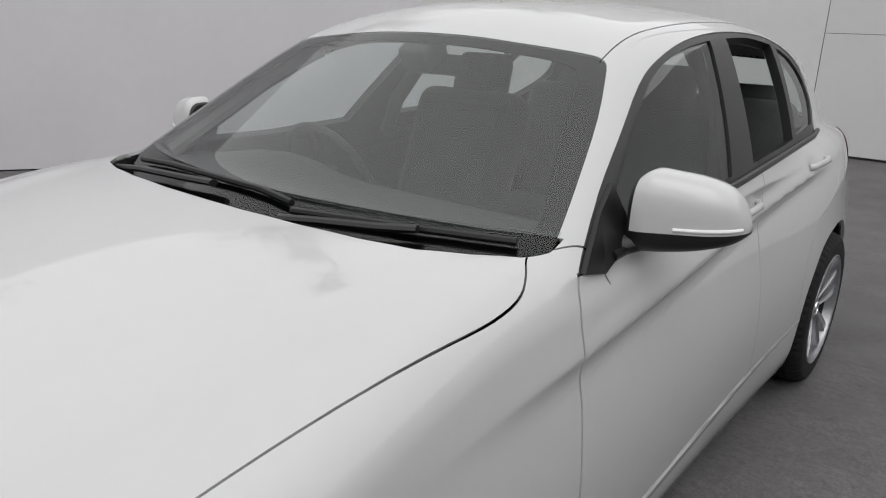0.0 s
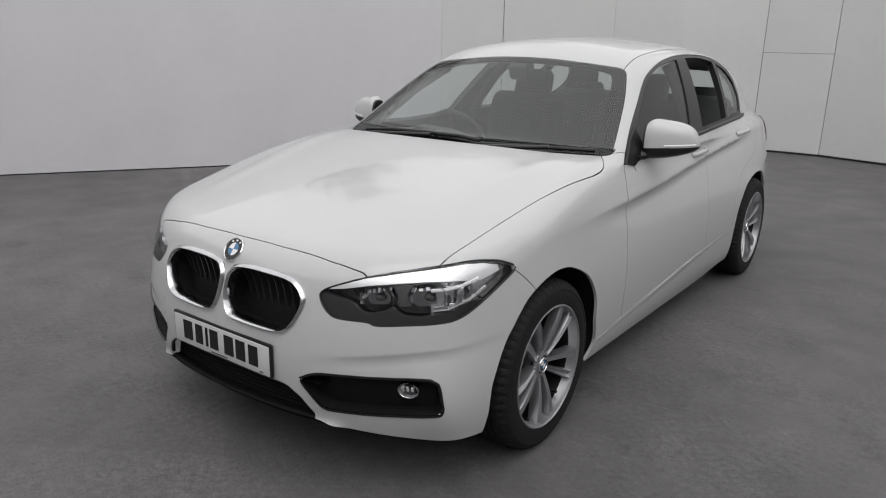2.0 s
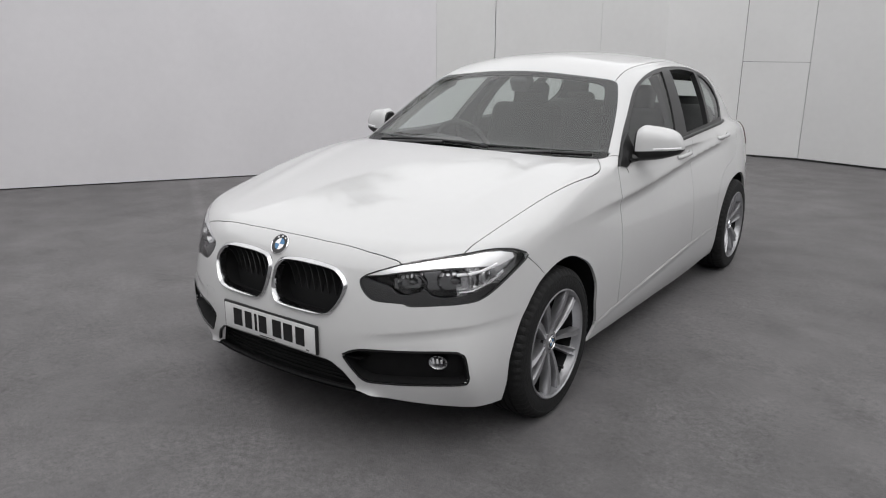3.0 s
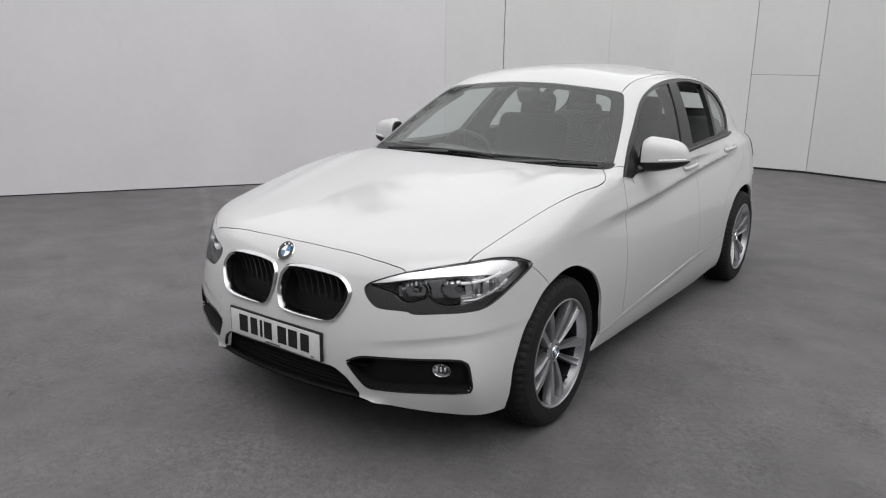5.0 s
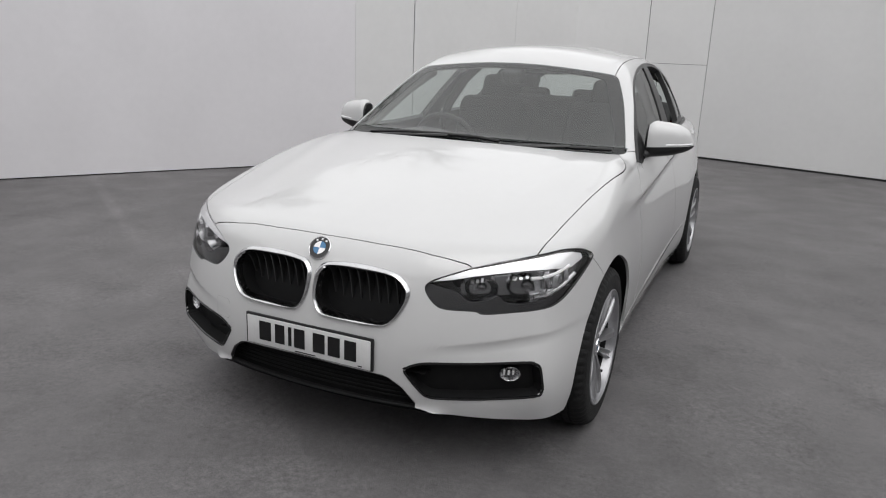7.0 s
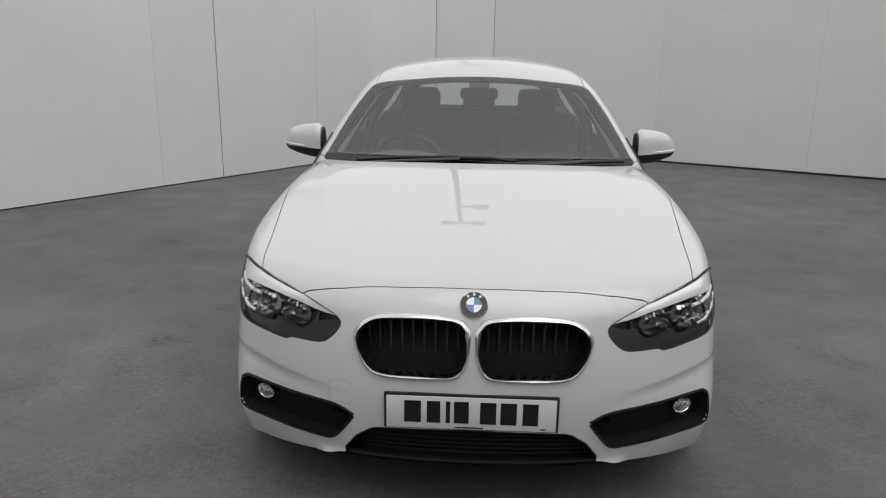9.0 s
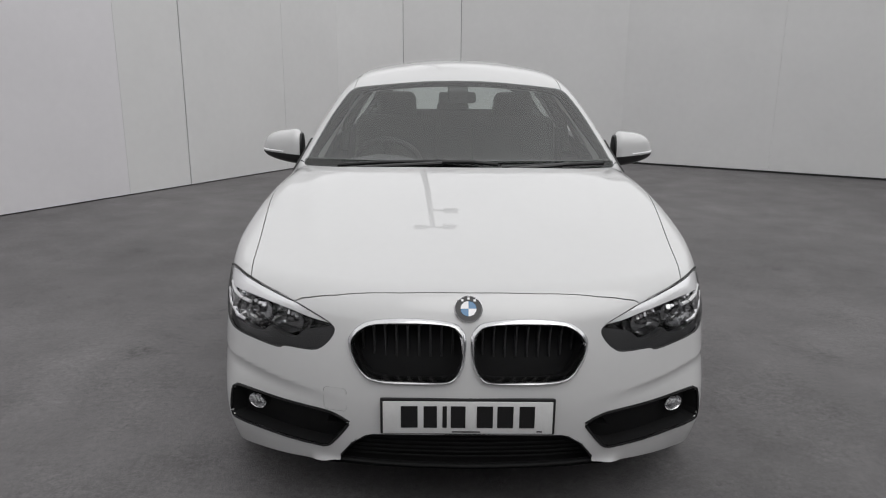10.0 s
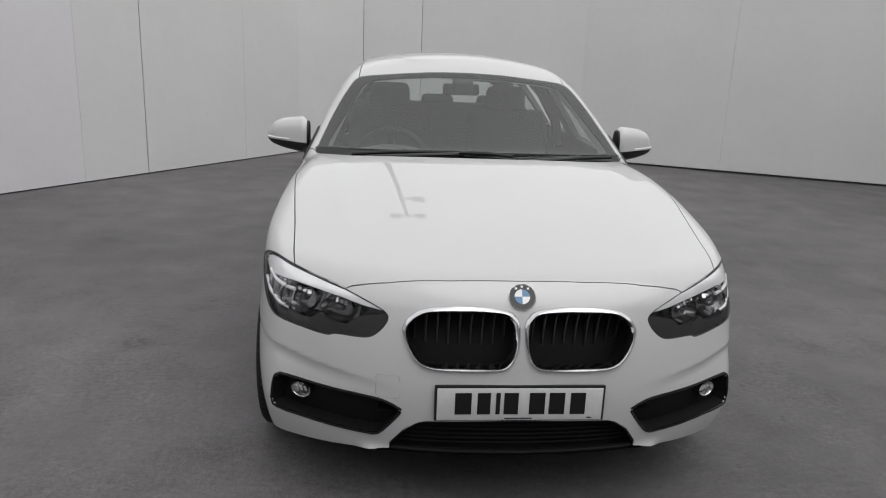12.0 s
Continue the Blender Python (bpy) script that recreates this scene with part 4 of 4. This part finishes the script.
    # handles
    for y, z in ((2.43, 0.905), (3.19, 0.945)):
        bm = bmesh.new()
        tube(bm, [(s * (skin_x(y + d, z + 0.03 * d) + h), y + d, z + 0.06 * d) for d, h in ((-0.10, 0.002), (-0.085, 0.016), (-0.04, 0.025), (0.02, 0.026), (0.07, 0.021), (0.095, 0.008), (0.10, 0.0))], 0.0105, 10, flat=1.15)
        part("door_handle", bm, PAINT, doors[("front_door" if y < 3 else "rear_door", s)], "white pull handle")
    # side blinker strip below the windows
    bm = bmesh.new()
    tube(bm, [(s * (skin_x(y, z) + 0.002), y, z) for y, z in ((1.62, 0.958), (2.0, 0.976), (2.43, 0.993), (2.8, 1.005), (3.35, 1.015), (3.48, 1.022))], 0.010, 8, flat=1.1)
    part("belt_strip", bm, RUBBER_TRIM, car, "black belt moulding")

# dark rim round the lower intake
rim = smooth_line([(0.0, 0.371), (0.15, 0.367), (0.285, 0.361), (0.310, 0.354), (0.354, 0.323), (0.393, 0.268)], False, 3)
rim = [(-x, z) for x, z in rim[::-1]] + rim[1:]
part("intake_rim", tube(bmesh.new(), [(x, skin_y(abs(x), z) + 0.008, z) for x, z in rim], 0.008, 8), RUBBER_TRIM, car, "black rim of the lower intake")
bm = bmesh.new()
rows = []
for x in np.linspace(-0.43, 0.43, 25):
    y = skin_y(min(abs(x), 0.40), 0.36)
    rows.append([bm.verts.new((x, y + d, z)) for d, z in ((0.004, 0.385), (0.075, 0.378), (0.085, 0.30), (0.075, 0.232), (0.028, 0.236))])
for p, q in zip(rows[:-1], rows[1:]):
    for k in range(4):
        bm.faces.new((p[k], p[k + 1], q[k + 1], q[k]))
part("lower_intake", bm, DARK, car, "black lower air intake")
for k in range(6):
    z = 0.262 + 0.017 * k
    reach = 0.385 - max(0, (z - 0.27) * 0.75)
    part("intake_bar", tube(bmesh.new(), [(x, skin_y(abs(x), z) + 0.040, z) for x in np.linspace(-reach, reach, 13)], 0.003, 6), DARK, car)

part("bumper_lip", tube(bmesh.new(), [(x, skin_y(abs(x), 0.25) + 0.018, 0.246) for x in np.linspace(-0.395, 0.395, 21)], 0.010, 8, flat=0.7), DARK, car, "black plastic lower lip")

# the lower edge of the glass runs down behind the hood
def screen_at(x, z, off=0.018):
    return (x, 1.467 - 0.32 * (0.5155 - x * x) + 1.705 * (z - 0.987) - off, z + off * 0.55)


bm, under = bmesh.new(), bmesh.new()
for mesh, off in ((bm, -0.0005), (under, -0.006)):
    rows = [[mesh.verts.new(screen_at(x * (1.0 - 0.25 * (z - 0.952)), z, off)) for z in (0.952, 0.975, 1.0, 1.016)] for x in np.linspace(-0.738, 0.738, 41)]
    for p, q in zip(rows[:-1], rows[1:]):
        for k in range(3):
            mesh.faces.new((p[k], q[k], q[k + 1], p[k + 1]))
foot = part("screen_foot", bm, SCREEN_EDGE, car, "lower edge of the windscreen glass")
foot.visible_shadow = False
part("foot_border", under, INK, foot, "black printed border")
# wipers lie along the foot of the screen
for path, arm in (
    ([(0.19, 0.990), (0.33, 0.994), (0.48, 0.995), (0.60, 0.995), (0.675, 0.994)], [(0.20, 0.975), (0.30, 0.982), (0.42, 0.987), (0.50, 0.992)]),
    ([(-0.56, 0.985), (-0.36, 1.003), (-0.156, 1.010), (0.06, 1.010), (0.172, 1.001)], [(-0.62, 0.952), (-0.45, 0.975), (-0.25, 0.990), (-0.08, 0.999)]),
):
    wiper = part("wiper", tube(bmesh.new(), [screen_at(*p, 0.016) for p in path], 0.008, 8, flat=1.1), RUBBER_TRIM, car, "black wiper blade")
    part("wiper_arm", tube(bmesh.new(), [screen_at(*p, 0.032) for p in arm], 0.013, 8, flat=0.7), RUBBER_TRIM, wiper)

# number plate with plain bars in place of its characters
plate = part("number_plate", box(bmesh.new(), 0.524, 0.012, 0.116, Matrix.Translation((0, 0.026, 0.430)), 0.004), RUBBER_TRIM, car, "number plate in a black frame")
part("plate_face", box(bmesh.new(), 0.508, 0.004, 0.104, Matrix.Translation((0.0, 0.0195, 0.428)), 0.0015), PLATE_WHITE, plate, "white reflective plate")
for x, wide in ((-0.175, 0.050), (-0.112, 0.040), (-0.069, 0.013), (-0.029, 0.044), (0.051, 0.048), (0.112, 0.048), (0.177, 0.046)):
    part("dark_bar", box(bmesh.new(), wide, 0.002, 0.070, Matrix.Translation((x, 0.0168, 0.431))), GLOSS_BLACK, plate)
part("dark_bar", box(bmesh.new(), 0.085, 0.001, 0.004, Matrix.Translation((-0.005, 0.0170, 0.382))), GREY_SLAT, plate)
part("dark_bar", box(bmesh.new(), 0.016, 0.001, 0.004, Matrix.Translation((0.215, 0.0170, 0.384))), GREY_SLAT, plate)

# round badges, drawn as plain quarters
def badge(m, r, parent, under=True):
    b = part("badge", lathe(bmesh.new(), [(0.0, 0.002), (r * 0.90, 0.002), (r * 0.96, 0.004), (r, 0.001), (r, -0.006)][::-1], 40, m), INK, parent, "round black badge with blue and white quarters")
    b = b if under else parent
    part("badge_ring", lathe(bmesh.new(), [(r * 0.58, 0.0026), (r * 0.91, 0.0026)][::-1], 40, m), BADGE_GREY, b)
    part("badge_rim", lathe(bmesh.new(), [(r * 0.905, 0.003), (r * 0.95, 0.0055), (r * 1.01, 0.003), (r * 1.01, -0.004)][::-1], 40, m), CHROME, b)
    for k in range(4):
        bm = bmesh.new()
        mid = bm.verts.new(m @ Vector((0.0038, 0, 0)))
        arc = [bm.verts.new(m @ Vector((0.0034, r * 0.56 * math.cos(a), r * 0.56 * math.sin(a)))) for a in (math.pi / 2 * (k + i / 8) for i in range(9))]
        for p, q in zip(arc[:-1], arc[1:]):
            bm.faces.new((mid, p, q))
        part("badge_quarter", bm, BLUE if k % 2 == 0 else LAMP_WHITE, b, smooth=False)
    for k in range(3):
        a = math.pi / 2 + (1 - k) * 0.62
        part("badge_mark", box(bmesh.new(), 0.002, r * 0.17, r * 0.15, m @ Matrix.Translation((0.0035, r * 0.75 * math.cos(a), r * 0.75 * math.sin(a)))), LAMP_WHITE, b, smooth=False)


badge(facing((0, skin_y(0, 0.742) - 0.001, 0.742), (0, -1, 0.75)), 0.0425, car)

# cover of the towing eye: a faint square joint in the bumper
bm = bmesh.new()
square = [(-0.437, 0.495), (-0.430, 0.502), (-0.373, 0.502), (-0.366, 0.495), (-0.366, 0.437), (-0.373, 0.430), (-0.430, 0.430), (-0.437, 0.437)]
tube(bm, [(x, skin_y(-x, z) - 0.0002, z) for x, z in square], 0.0012, 4, closed=True)
part("tow_cover", bm, FAINT_GREY, car, "square cover joint in the bumper")

# aerial fin
bm = bmesh.new()
z0 = skin_z(0, 3.5)
fin = [[bm.verts.new((x * w, y, z0 - 0.006 + h)) for x in (-1, 0, 1)] for y, w, h in ((3.38, 0.006, 0.004), (3.42, 0.018, 0.022), (3.46, 0.02, 0.042), (3.50, 0.018, 0.054), (3.53, 0.012, 0.05))]
for row in fin:
    for v, k in zip(row, (-1, 0, 1)):
        if k:
            v.co.z = z0 - 0.012
for p, q in zip(fin[:-1], fin[1:]):
    for k in range(2):
        bm.faces.new((p[k], p[k + 1], q[k + 1], q[k]))
bm.faces.new((fin[-1][0], fin[-1][1], fin[-1][2]))
part("aerial_fin", bm, PAINT, car, "white shark-fin aerial")

# dark floor pan and wheel housings
part("underbody", box(bmesh.new(), 1.46, 3.35, 0.14, Matrix.Translation((0, 2.40, 0.235)), 0.02), DARK, car)
part("undertray", box(bmesh.new(), 0.84, 0.62, 0.04, Matrix.Translation((0, 0.46, 0.235)), 0.015), DARK, car)
part("engine_block", box(bmesh.new(), 0.98, 0.75, 0.50, Matrix.Translation((0, 0.58, 0.47)), 0.02), DARK, car)
for y, r in ((0.79, 0.385), (3.41, 0.395)):
    for s in (1, -1):
        bm = bmesh.new()
        rows = []
        for x in (0.52, 0.86):
            rows.append([bm.verts.new((s * (min(x, skin_x(y + r * math.cos(a), max(0.312 + r * math.sin(a), 0.22)) - 0.014) if x > 0.6 else x), y + r * math.cos(a), 0.312 + r * math.sin(a))) for a in (math.radians(d) for d in range(-18, 199, 6))])
        for k in range(len(rows[0]) - 1):
            bm.faces.new((rows[0][k], rows[0][k + 1], rows[1][k + 1], rows[1][k]))
        bm.faces.new(rows[0])
        part("wheel_housing", bm, DARK, car)


# ---- wheels ----
def wheel(x, y, side, turn):
    w = new("wheel")
    w.parent = car
    w.matrix_basis = pose(x, y, 0.314, 0, 0, 0 if side > 0 else 180)
    tagged(w, "silver alloy wheel with ten spokes in pairs")
    bm = lathe(bmesh.new(), [(0.222, -0.10), (0.237, -0.106), (0.27, -0.109), (0.296, -0.103), (0.309, -0.090), (0.315, -0.072), (0.3165, -0.055), (0.310, -0.052), (0.310, -0.046), (0.3165, -0.043), (0.317, -0.022), (0.310, -0.019), (0.310, -0.013), (0.317, -0.010),
                             (0.317, 0.010), (0.310, 0.013), (0.310, 0.019), (0.317, 0.022), (0.3165, 0.043), (0.310, 0.046), (0.310, 0.052), (0.3165, 0.055), (0.315, 0.072), (0.309, 0.090), (0.296, 0.103), (0.283, 0.107), (0.281, 0.1055), (0.27, 0.1075), (0.25, 0.109), (0.237, 0.107), (0.228, 0.106), (0.222, 0.10)][::-1], 180)
    # cuts across the shoulders of the tread
    for v in bm.verts:
        r = math.hypot(v.co.y, v.co.z)
        if r > 0.29 and 0.058 < abs(v.co.x) < 0.105 and round(math.atan2(v.co.z, v.co.y) / (2 * math.pi / 180)) % 3 == 0:
            v.co.y *= 1 - 0.006 / r
            v.co.z *= 1 - 0.006 / r
    part("tyre", bm, TYRE, w, "black road tyre")
    part("rim", lathe(bmesh.new(), [(0.230, 0.100), (0.229, 0.108), (0.225, 0.110), (0.220, 0.105), (0.217, 0.086), (0.211, 0.07)][::-1], 90), ALLOY, w, "polished alloy rim")
    part("barrel", lathe(bmesh.new(), [(0.2135, 0.075), (0.203, 0.03), (0.195, -0.08)][::-1], 60), STEEL, w, "dark inner barrel of the rim")
    part("wheel_back", lathe(bmesh.new(), [(0.198, -0.04), (0.02, -0.05)][::-1], 48), DARK, w)
    part("brake_disc", lathe(bmesh.new(), [(0.150, -0.01), (0.150, 0.004), (0.070, 0.004), (0.065, 0.02), (0.0, 0.02)][::-1], 48), STEEL, w)
    part("hub", lathe(bmesh.new(), [(0.058, 0.03), (0.055, 0.060), (0.049, 0.072), (0.034, 0.077), (0.033, 0.072)][::-1], 48), ALLOY, w)
    for k in range(5):
        for lean in (-1, 1):
            a0 = 2 * math.pi * k / 5 + turn
            bm = bmesh.new()
            rows = []
            for i in range(7):
                e = i / 6
                r = 0.046 + 0.175 * e
                a = a0 + lean * (0.31 - 0.10 * e - 0.02 * math.sin(e * math.pi))
                wide = 0.0095 + 0.0085 * e
                face = 0.074 + 0.024 * math.sin(e * math.pi * 0.55)
                t = Vector((0, -math.sin(a), math.cos(a)))
                c = Vector((0, r * math.cos(a), r * math.sin(a)))
                rows.append([bm.verts.new(c + t * (u * wide) + Vector((h, 0, 0))) for u, h in ((-1, face - 0.040), (-1, face - 0.010), (-0.75, face), (0, face - 0.006 + 0.004 * lean), (0.75, face), (1, face - 0.010), (1, face - 0.040))])
            for p, q in zip(rows[:-1], rows[1:]):
                for i in range(7):
                    bm.faces.new((p[i], p[(i + 1) % 7], q[(i + 1) % 7], q[i]))
            bm.faces.new(rows[0])
            bm.faces.new(rows[-1])
            bmesh.ops.recalc_face_normals(bm, faces=bm.faces)
            part("spoke", bm, ALLOY, w)
        a = 2 * math.pi * k / 5 + turn + math.pi / 5
        part("wheel_bolt", lathe(bmesh.new(), [(0.0, 0.066), (0.009, 0.066), (0.010, 0.055)][::-1], 6, Matrix.Translation((0, 0.048 * math.cos(a), 0.048 * math.sin(a)))), GREY_SLAT, w)
    part("valve", lathe(bmesh.new(), [(0.0, 0.088), (0.006, 0.086), (0.006, 0.06)][::-1], 10, Matrix.Translation((0, 0.185 * math.cos(-0.95), 0.185 * math.sin(-0.95)))), RUBBER_TRIM, w)
    badge(Matrix.Translation((0.076, 0, 0)), 0.029, w, False)
    return w


for y in (0.784, 3.459):
    for s in (1, -1):
        wheel(s * (0.758 if y < 1 else 0.768), y, s, 0.96 if y < 1 else 0.35)

# ---- cabin ----
bm = bmesh.new()
prof = [(1.42, 0.90), (1.50, 0.955), (1.66, 0.968), (1.78, 0.945), (1.86, 0.88), (1.86, 0.72), (1.75, 0.55)]
rows = []
for x in np.linspace(-0.70, 0.70, 15):
    hump = 0.045 * bump(x, -0.37, 0.17)
    rows.append([bm.verts.new((x, y, z + (hump if 1.6 < y < 1.85 else 0))) for y, z in prof])
for p, q in zip(rows[:-1], rows[1:]):
    for k in range(len(prof) - 1):
        bm.faces.new((p[k], p[k + 1], q[k + 1], q[k]))
part("dashboard", bm, INNER, car, "dark soft dashboard")
bm = bmesh.new()
wheel_pose = Matrix.Translation((-0.37, 1.92, 0.895)) @ Matrix.Rotation(radians(-66), 4, "X")
tube(bm, [wheel_pose @ Vector((0.185 * math.cos(a), 0.185 * math.sin(a), 0)) for a in (2 * math.pi * k / 40 for k in range(40))], 0.016, 10, closed=True)
steering = part("steering_wheel", bm, GRIP, car, "dark steering wheel")
part("steering_boss", box(bmesh.new(), 0.17, 0.13, 0.05, wheel_pose @ Matrix.Translation((0, 0, -0.03)), 0.02), GRIP, steering)
for a in (0, math.pi, -math.pi / 2):
    part("steering_spoke", tube(bmesh.new(), [wheel_pose @ Vector((0.06 * math.cos(a), 0.06 * math.sin(a), -0.02)), wheel_pose @ Vector((0.18 * math.cos(a), 0.18 * math.sin(a), 0))], 0.016, 8, flat=0.6), GRIP, steering)


def seat(x, y, wide=0.55):
    chair = part("seat", box(bmesh.new(), wide, 0.52, 0.18, pose(x, y, 0.50, -6), 0.06, 4), CLOTH, car, "dark cloth front seat")
    part("seat_back", box(bmesh.new(), wide - 0.04, 0.15, 0.66, pose(x, y + 0.34, 0.82, -20), 0.07, 5), CLOTH, chair)
    part("headrest", box(bmesh.new(), 0.25, 0.10, 0.19, pose(x, y + 0.49, 1.180, -14), 0.048, 5), CLOTH, chair)
    for d in (-0.06, 0.06):
        part("headrest_post", tube(bmesh.new(), [(x + d, y + 0.44, 1.10), (x + d, y + 0.48, 1.20)], 0.007, 8), ALLOY, chair)


for x in (-0.37, 0.37):
    seat(x, 2.25)
bench = part("rear_bench", box(bmesh.new(), 1.26, 0.52, 0.20, pose(0, 3.10, 0.52, -6), 0.06, 4), CLOTH, car, "dark cloth rear bench")
part("bench_back", box(bmesh.new(), 1.26, 0.14, 0.58, pose(0, 3.45, 0.84, -22), 0.05, 4), CLOTH, bench)
for x in (-0.42, 0.0, 0.42):
    part("headrest", box(bmesh.new(), 0.24, 0.09, 0.13, pose(x, 3.62, 1.105, -12), 0.04, 4), CLOTH, bench)
part("cabin_floor", box(bmesh.new(), 1.38, 2.5, 0.04, Matrix.Translation((0, 2.7, 0.36)), 0.01), INNER, car)
part("parcel_shelf", box(bmesh.new(), 1.14, 0.42, 0.02, Matrix.Translation((0, 3.86, 0.99)), 0.008), INNER, car)
# trim inside the windscreen pillars
for s in (1, -1):
    part("pillar_trim", tube(bmesh.new(), [(s * x, y, z) for x, y, z in ((0.705, 1.55, 0.985), (0.662, 1.69, 1.08), (0.610, 1.85, 1.19), (0.550, 1.99, 1.275), (0.530, 2.03, 1.295))], 0.033, 10), LINER, car, "pale grey pillar trim")
    part("door_pillar_trim", tube(bmesh.new(), [(s * x, y, z) for x, y, z in ((0.680, 2.50, 0.93), (0.660, 2.55, 1.08), (0.575, 2.61, 1.24), (0.495, 2.66, 1.335))], 0.030, 12), INNER, car, "dark trim of the pillar between the doors")
# inside mirror and its foot on the screen
inside_mirror = part("inside_mirror", box(bmesh.new(), 0.20, 0.035, 0.060, pose(0.0, 2.02, 1.272, -12, 0, 4), 0.016, 3), INNER, car, "dark inside mirror")
part("mirror_foot", box(bmesh.new(), 0.105, 0.10, 0.075, pose(0, 1.945, 1.305, 28), 0.015, 3), INNER, inside_mirror)


# ---- beyond the wall: bare trees and a lamp post, seen in the paint and the glass ----
def tree(x, y, tall, seed):
    rng = random.Random(seed)
    thing = tagged(new("tree"), "bare leafless tree standing behind the booth wall", "tree", "trees behind the wall")
    thing.matrix_basis = pose(x, y, 0)
    trunk = [Vector((0, 0, 0))]
    for k in range(6):
        trunk.append(trunk[-1] + Vector((rng.uniform(-0.12, 0.12), rng.uniform(-0.12, 0.12), tall * 0.10)))

    def taper(bm, path, r0, r1, sides):
        rings = []
        for i, p in enumerate(path):
            t = (path[min(i + 1, len(path) - 1)] - path[max(i - 1, 0)]).normalized()
            u = t.orthogonal().normalized()
            w = t.cross(u)
            r = r0 + (r1 - r0) * i / (len(path) - 1)
            rings.append([bm.verts.new(p + r * (u * math.cos(a) + w * math.sin(a))) for a in (2 * math.pi * k / sides for k in range(sides))])
        for p, q in zip(rings[:-1], rings[1:]):
            for k in range(sides):
                bm.faces.new((p[k], p[(k + 1) % sides], q[(k + 1) % sides], q[k]))

    def grow(start, way, length, bends=5):
        path, d = [start], way.normalized()
        for _ in range(bends):
            d = (d + Vector((rng.uniform(-0.3, 0.3), rng.uniform(-0.3, 0.3), rng.uniform(-0.1, 0.28)))).normalized()
            path.append(path[-1] + d * length / bends)
        return path

    bm = bmesh.new()
    taper(bm, trunk, tall * 0.026, tall * 0.010, 10)
    part("trunk", bm, BARK, thing)
    twigs = bmesh.new()
    for k in range(10):
        a = rng.uniform(0, 2 * math.pi)
        start = trunk[2 + k % 5] if k < 9 else trunk[-1]
        limb = grow(start, Vector((math.cos(a), math.sin(a), rng.uniform(0.5, 1.4))), tall * rng.uniform(0.32, 0.48), 6)
        bm = bmesh.new()
        taper(bm, limb, tall * 0.008, tall * 0.0025, 6)
        part("limb", bm, BARK, thing)
        for p in limb[2:]:
            for _ in range(3):
                b = rng.uniform(0, 2 * math.pi)
                branch = grow(p, Vector((math.cos(b), math.sin(b), rng.uniform(0.1, 1.0))), tall * rng.uniform(0.10, 0.2), 4)
                taper(twigs, branch, tall * 0.0024, tall * 0.0010, 4)
                for q in branch[1:]:
                    for _ in range(4):
                        c = rng.uniform(0, 2 * math.pi)
                        taper(twigs, grow(q, Vector((math.cos(c), math.sin(c), rng.uniform(-0.2, 0.9))), tall * rng.uniform(0.05, 0.09), 2), tall * 0.0012, tall * 0.0005, 3)
    tagged(part("twigs", twigs, BARK, thing), kind="stuff")


for x, y, tall, seed in ((-8.4, 7.0, 6.8, 3), (-10.0, 6.2, 6.8, 5), (-7.2, 9.0, 6.5, 8), (-6.3, 11.0, 6.7, 13), (-10.6, 2.0, 6.3, 11)):
    tree(x, y, tall, seed)

post = tagged(new("lamp_post"), "tall grey steel lamp post behind the booth wall", "lamp post")
post.matrix_basis = pose(-0.45, 14.0, 0)
part("column", tube(bmesh.new(), [(-0.34, 0, 0), (-0.19, 0, 5.0), (0, 0, 11.4)], 0.085, 12), POLE, post)
part("bracket", tube(bmesh.new(), [(-0.35, 0, 11.4), (0.1, 0, 11.42), (0.5, 0, 11.4)], 0.06, 10), POLE, post)
part("bracket", tube(bmesh.new(), [(0, 0, 10.1), (0.25, 0, 10.15), (0.5, 0, 10.15)], 0.06, 10), POLE, post)
for x, z in ((-0.45, 11.42), (0.55, 11.40), (0.6, 10.15)):
    part("lantern", box(bmesh.new(), 0.42, 0.26, 0.24, Matrix.Translation((x, 0, z)), 0.04, 3), POLE, post)
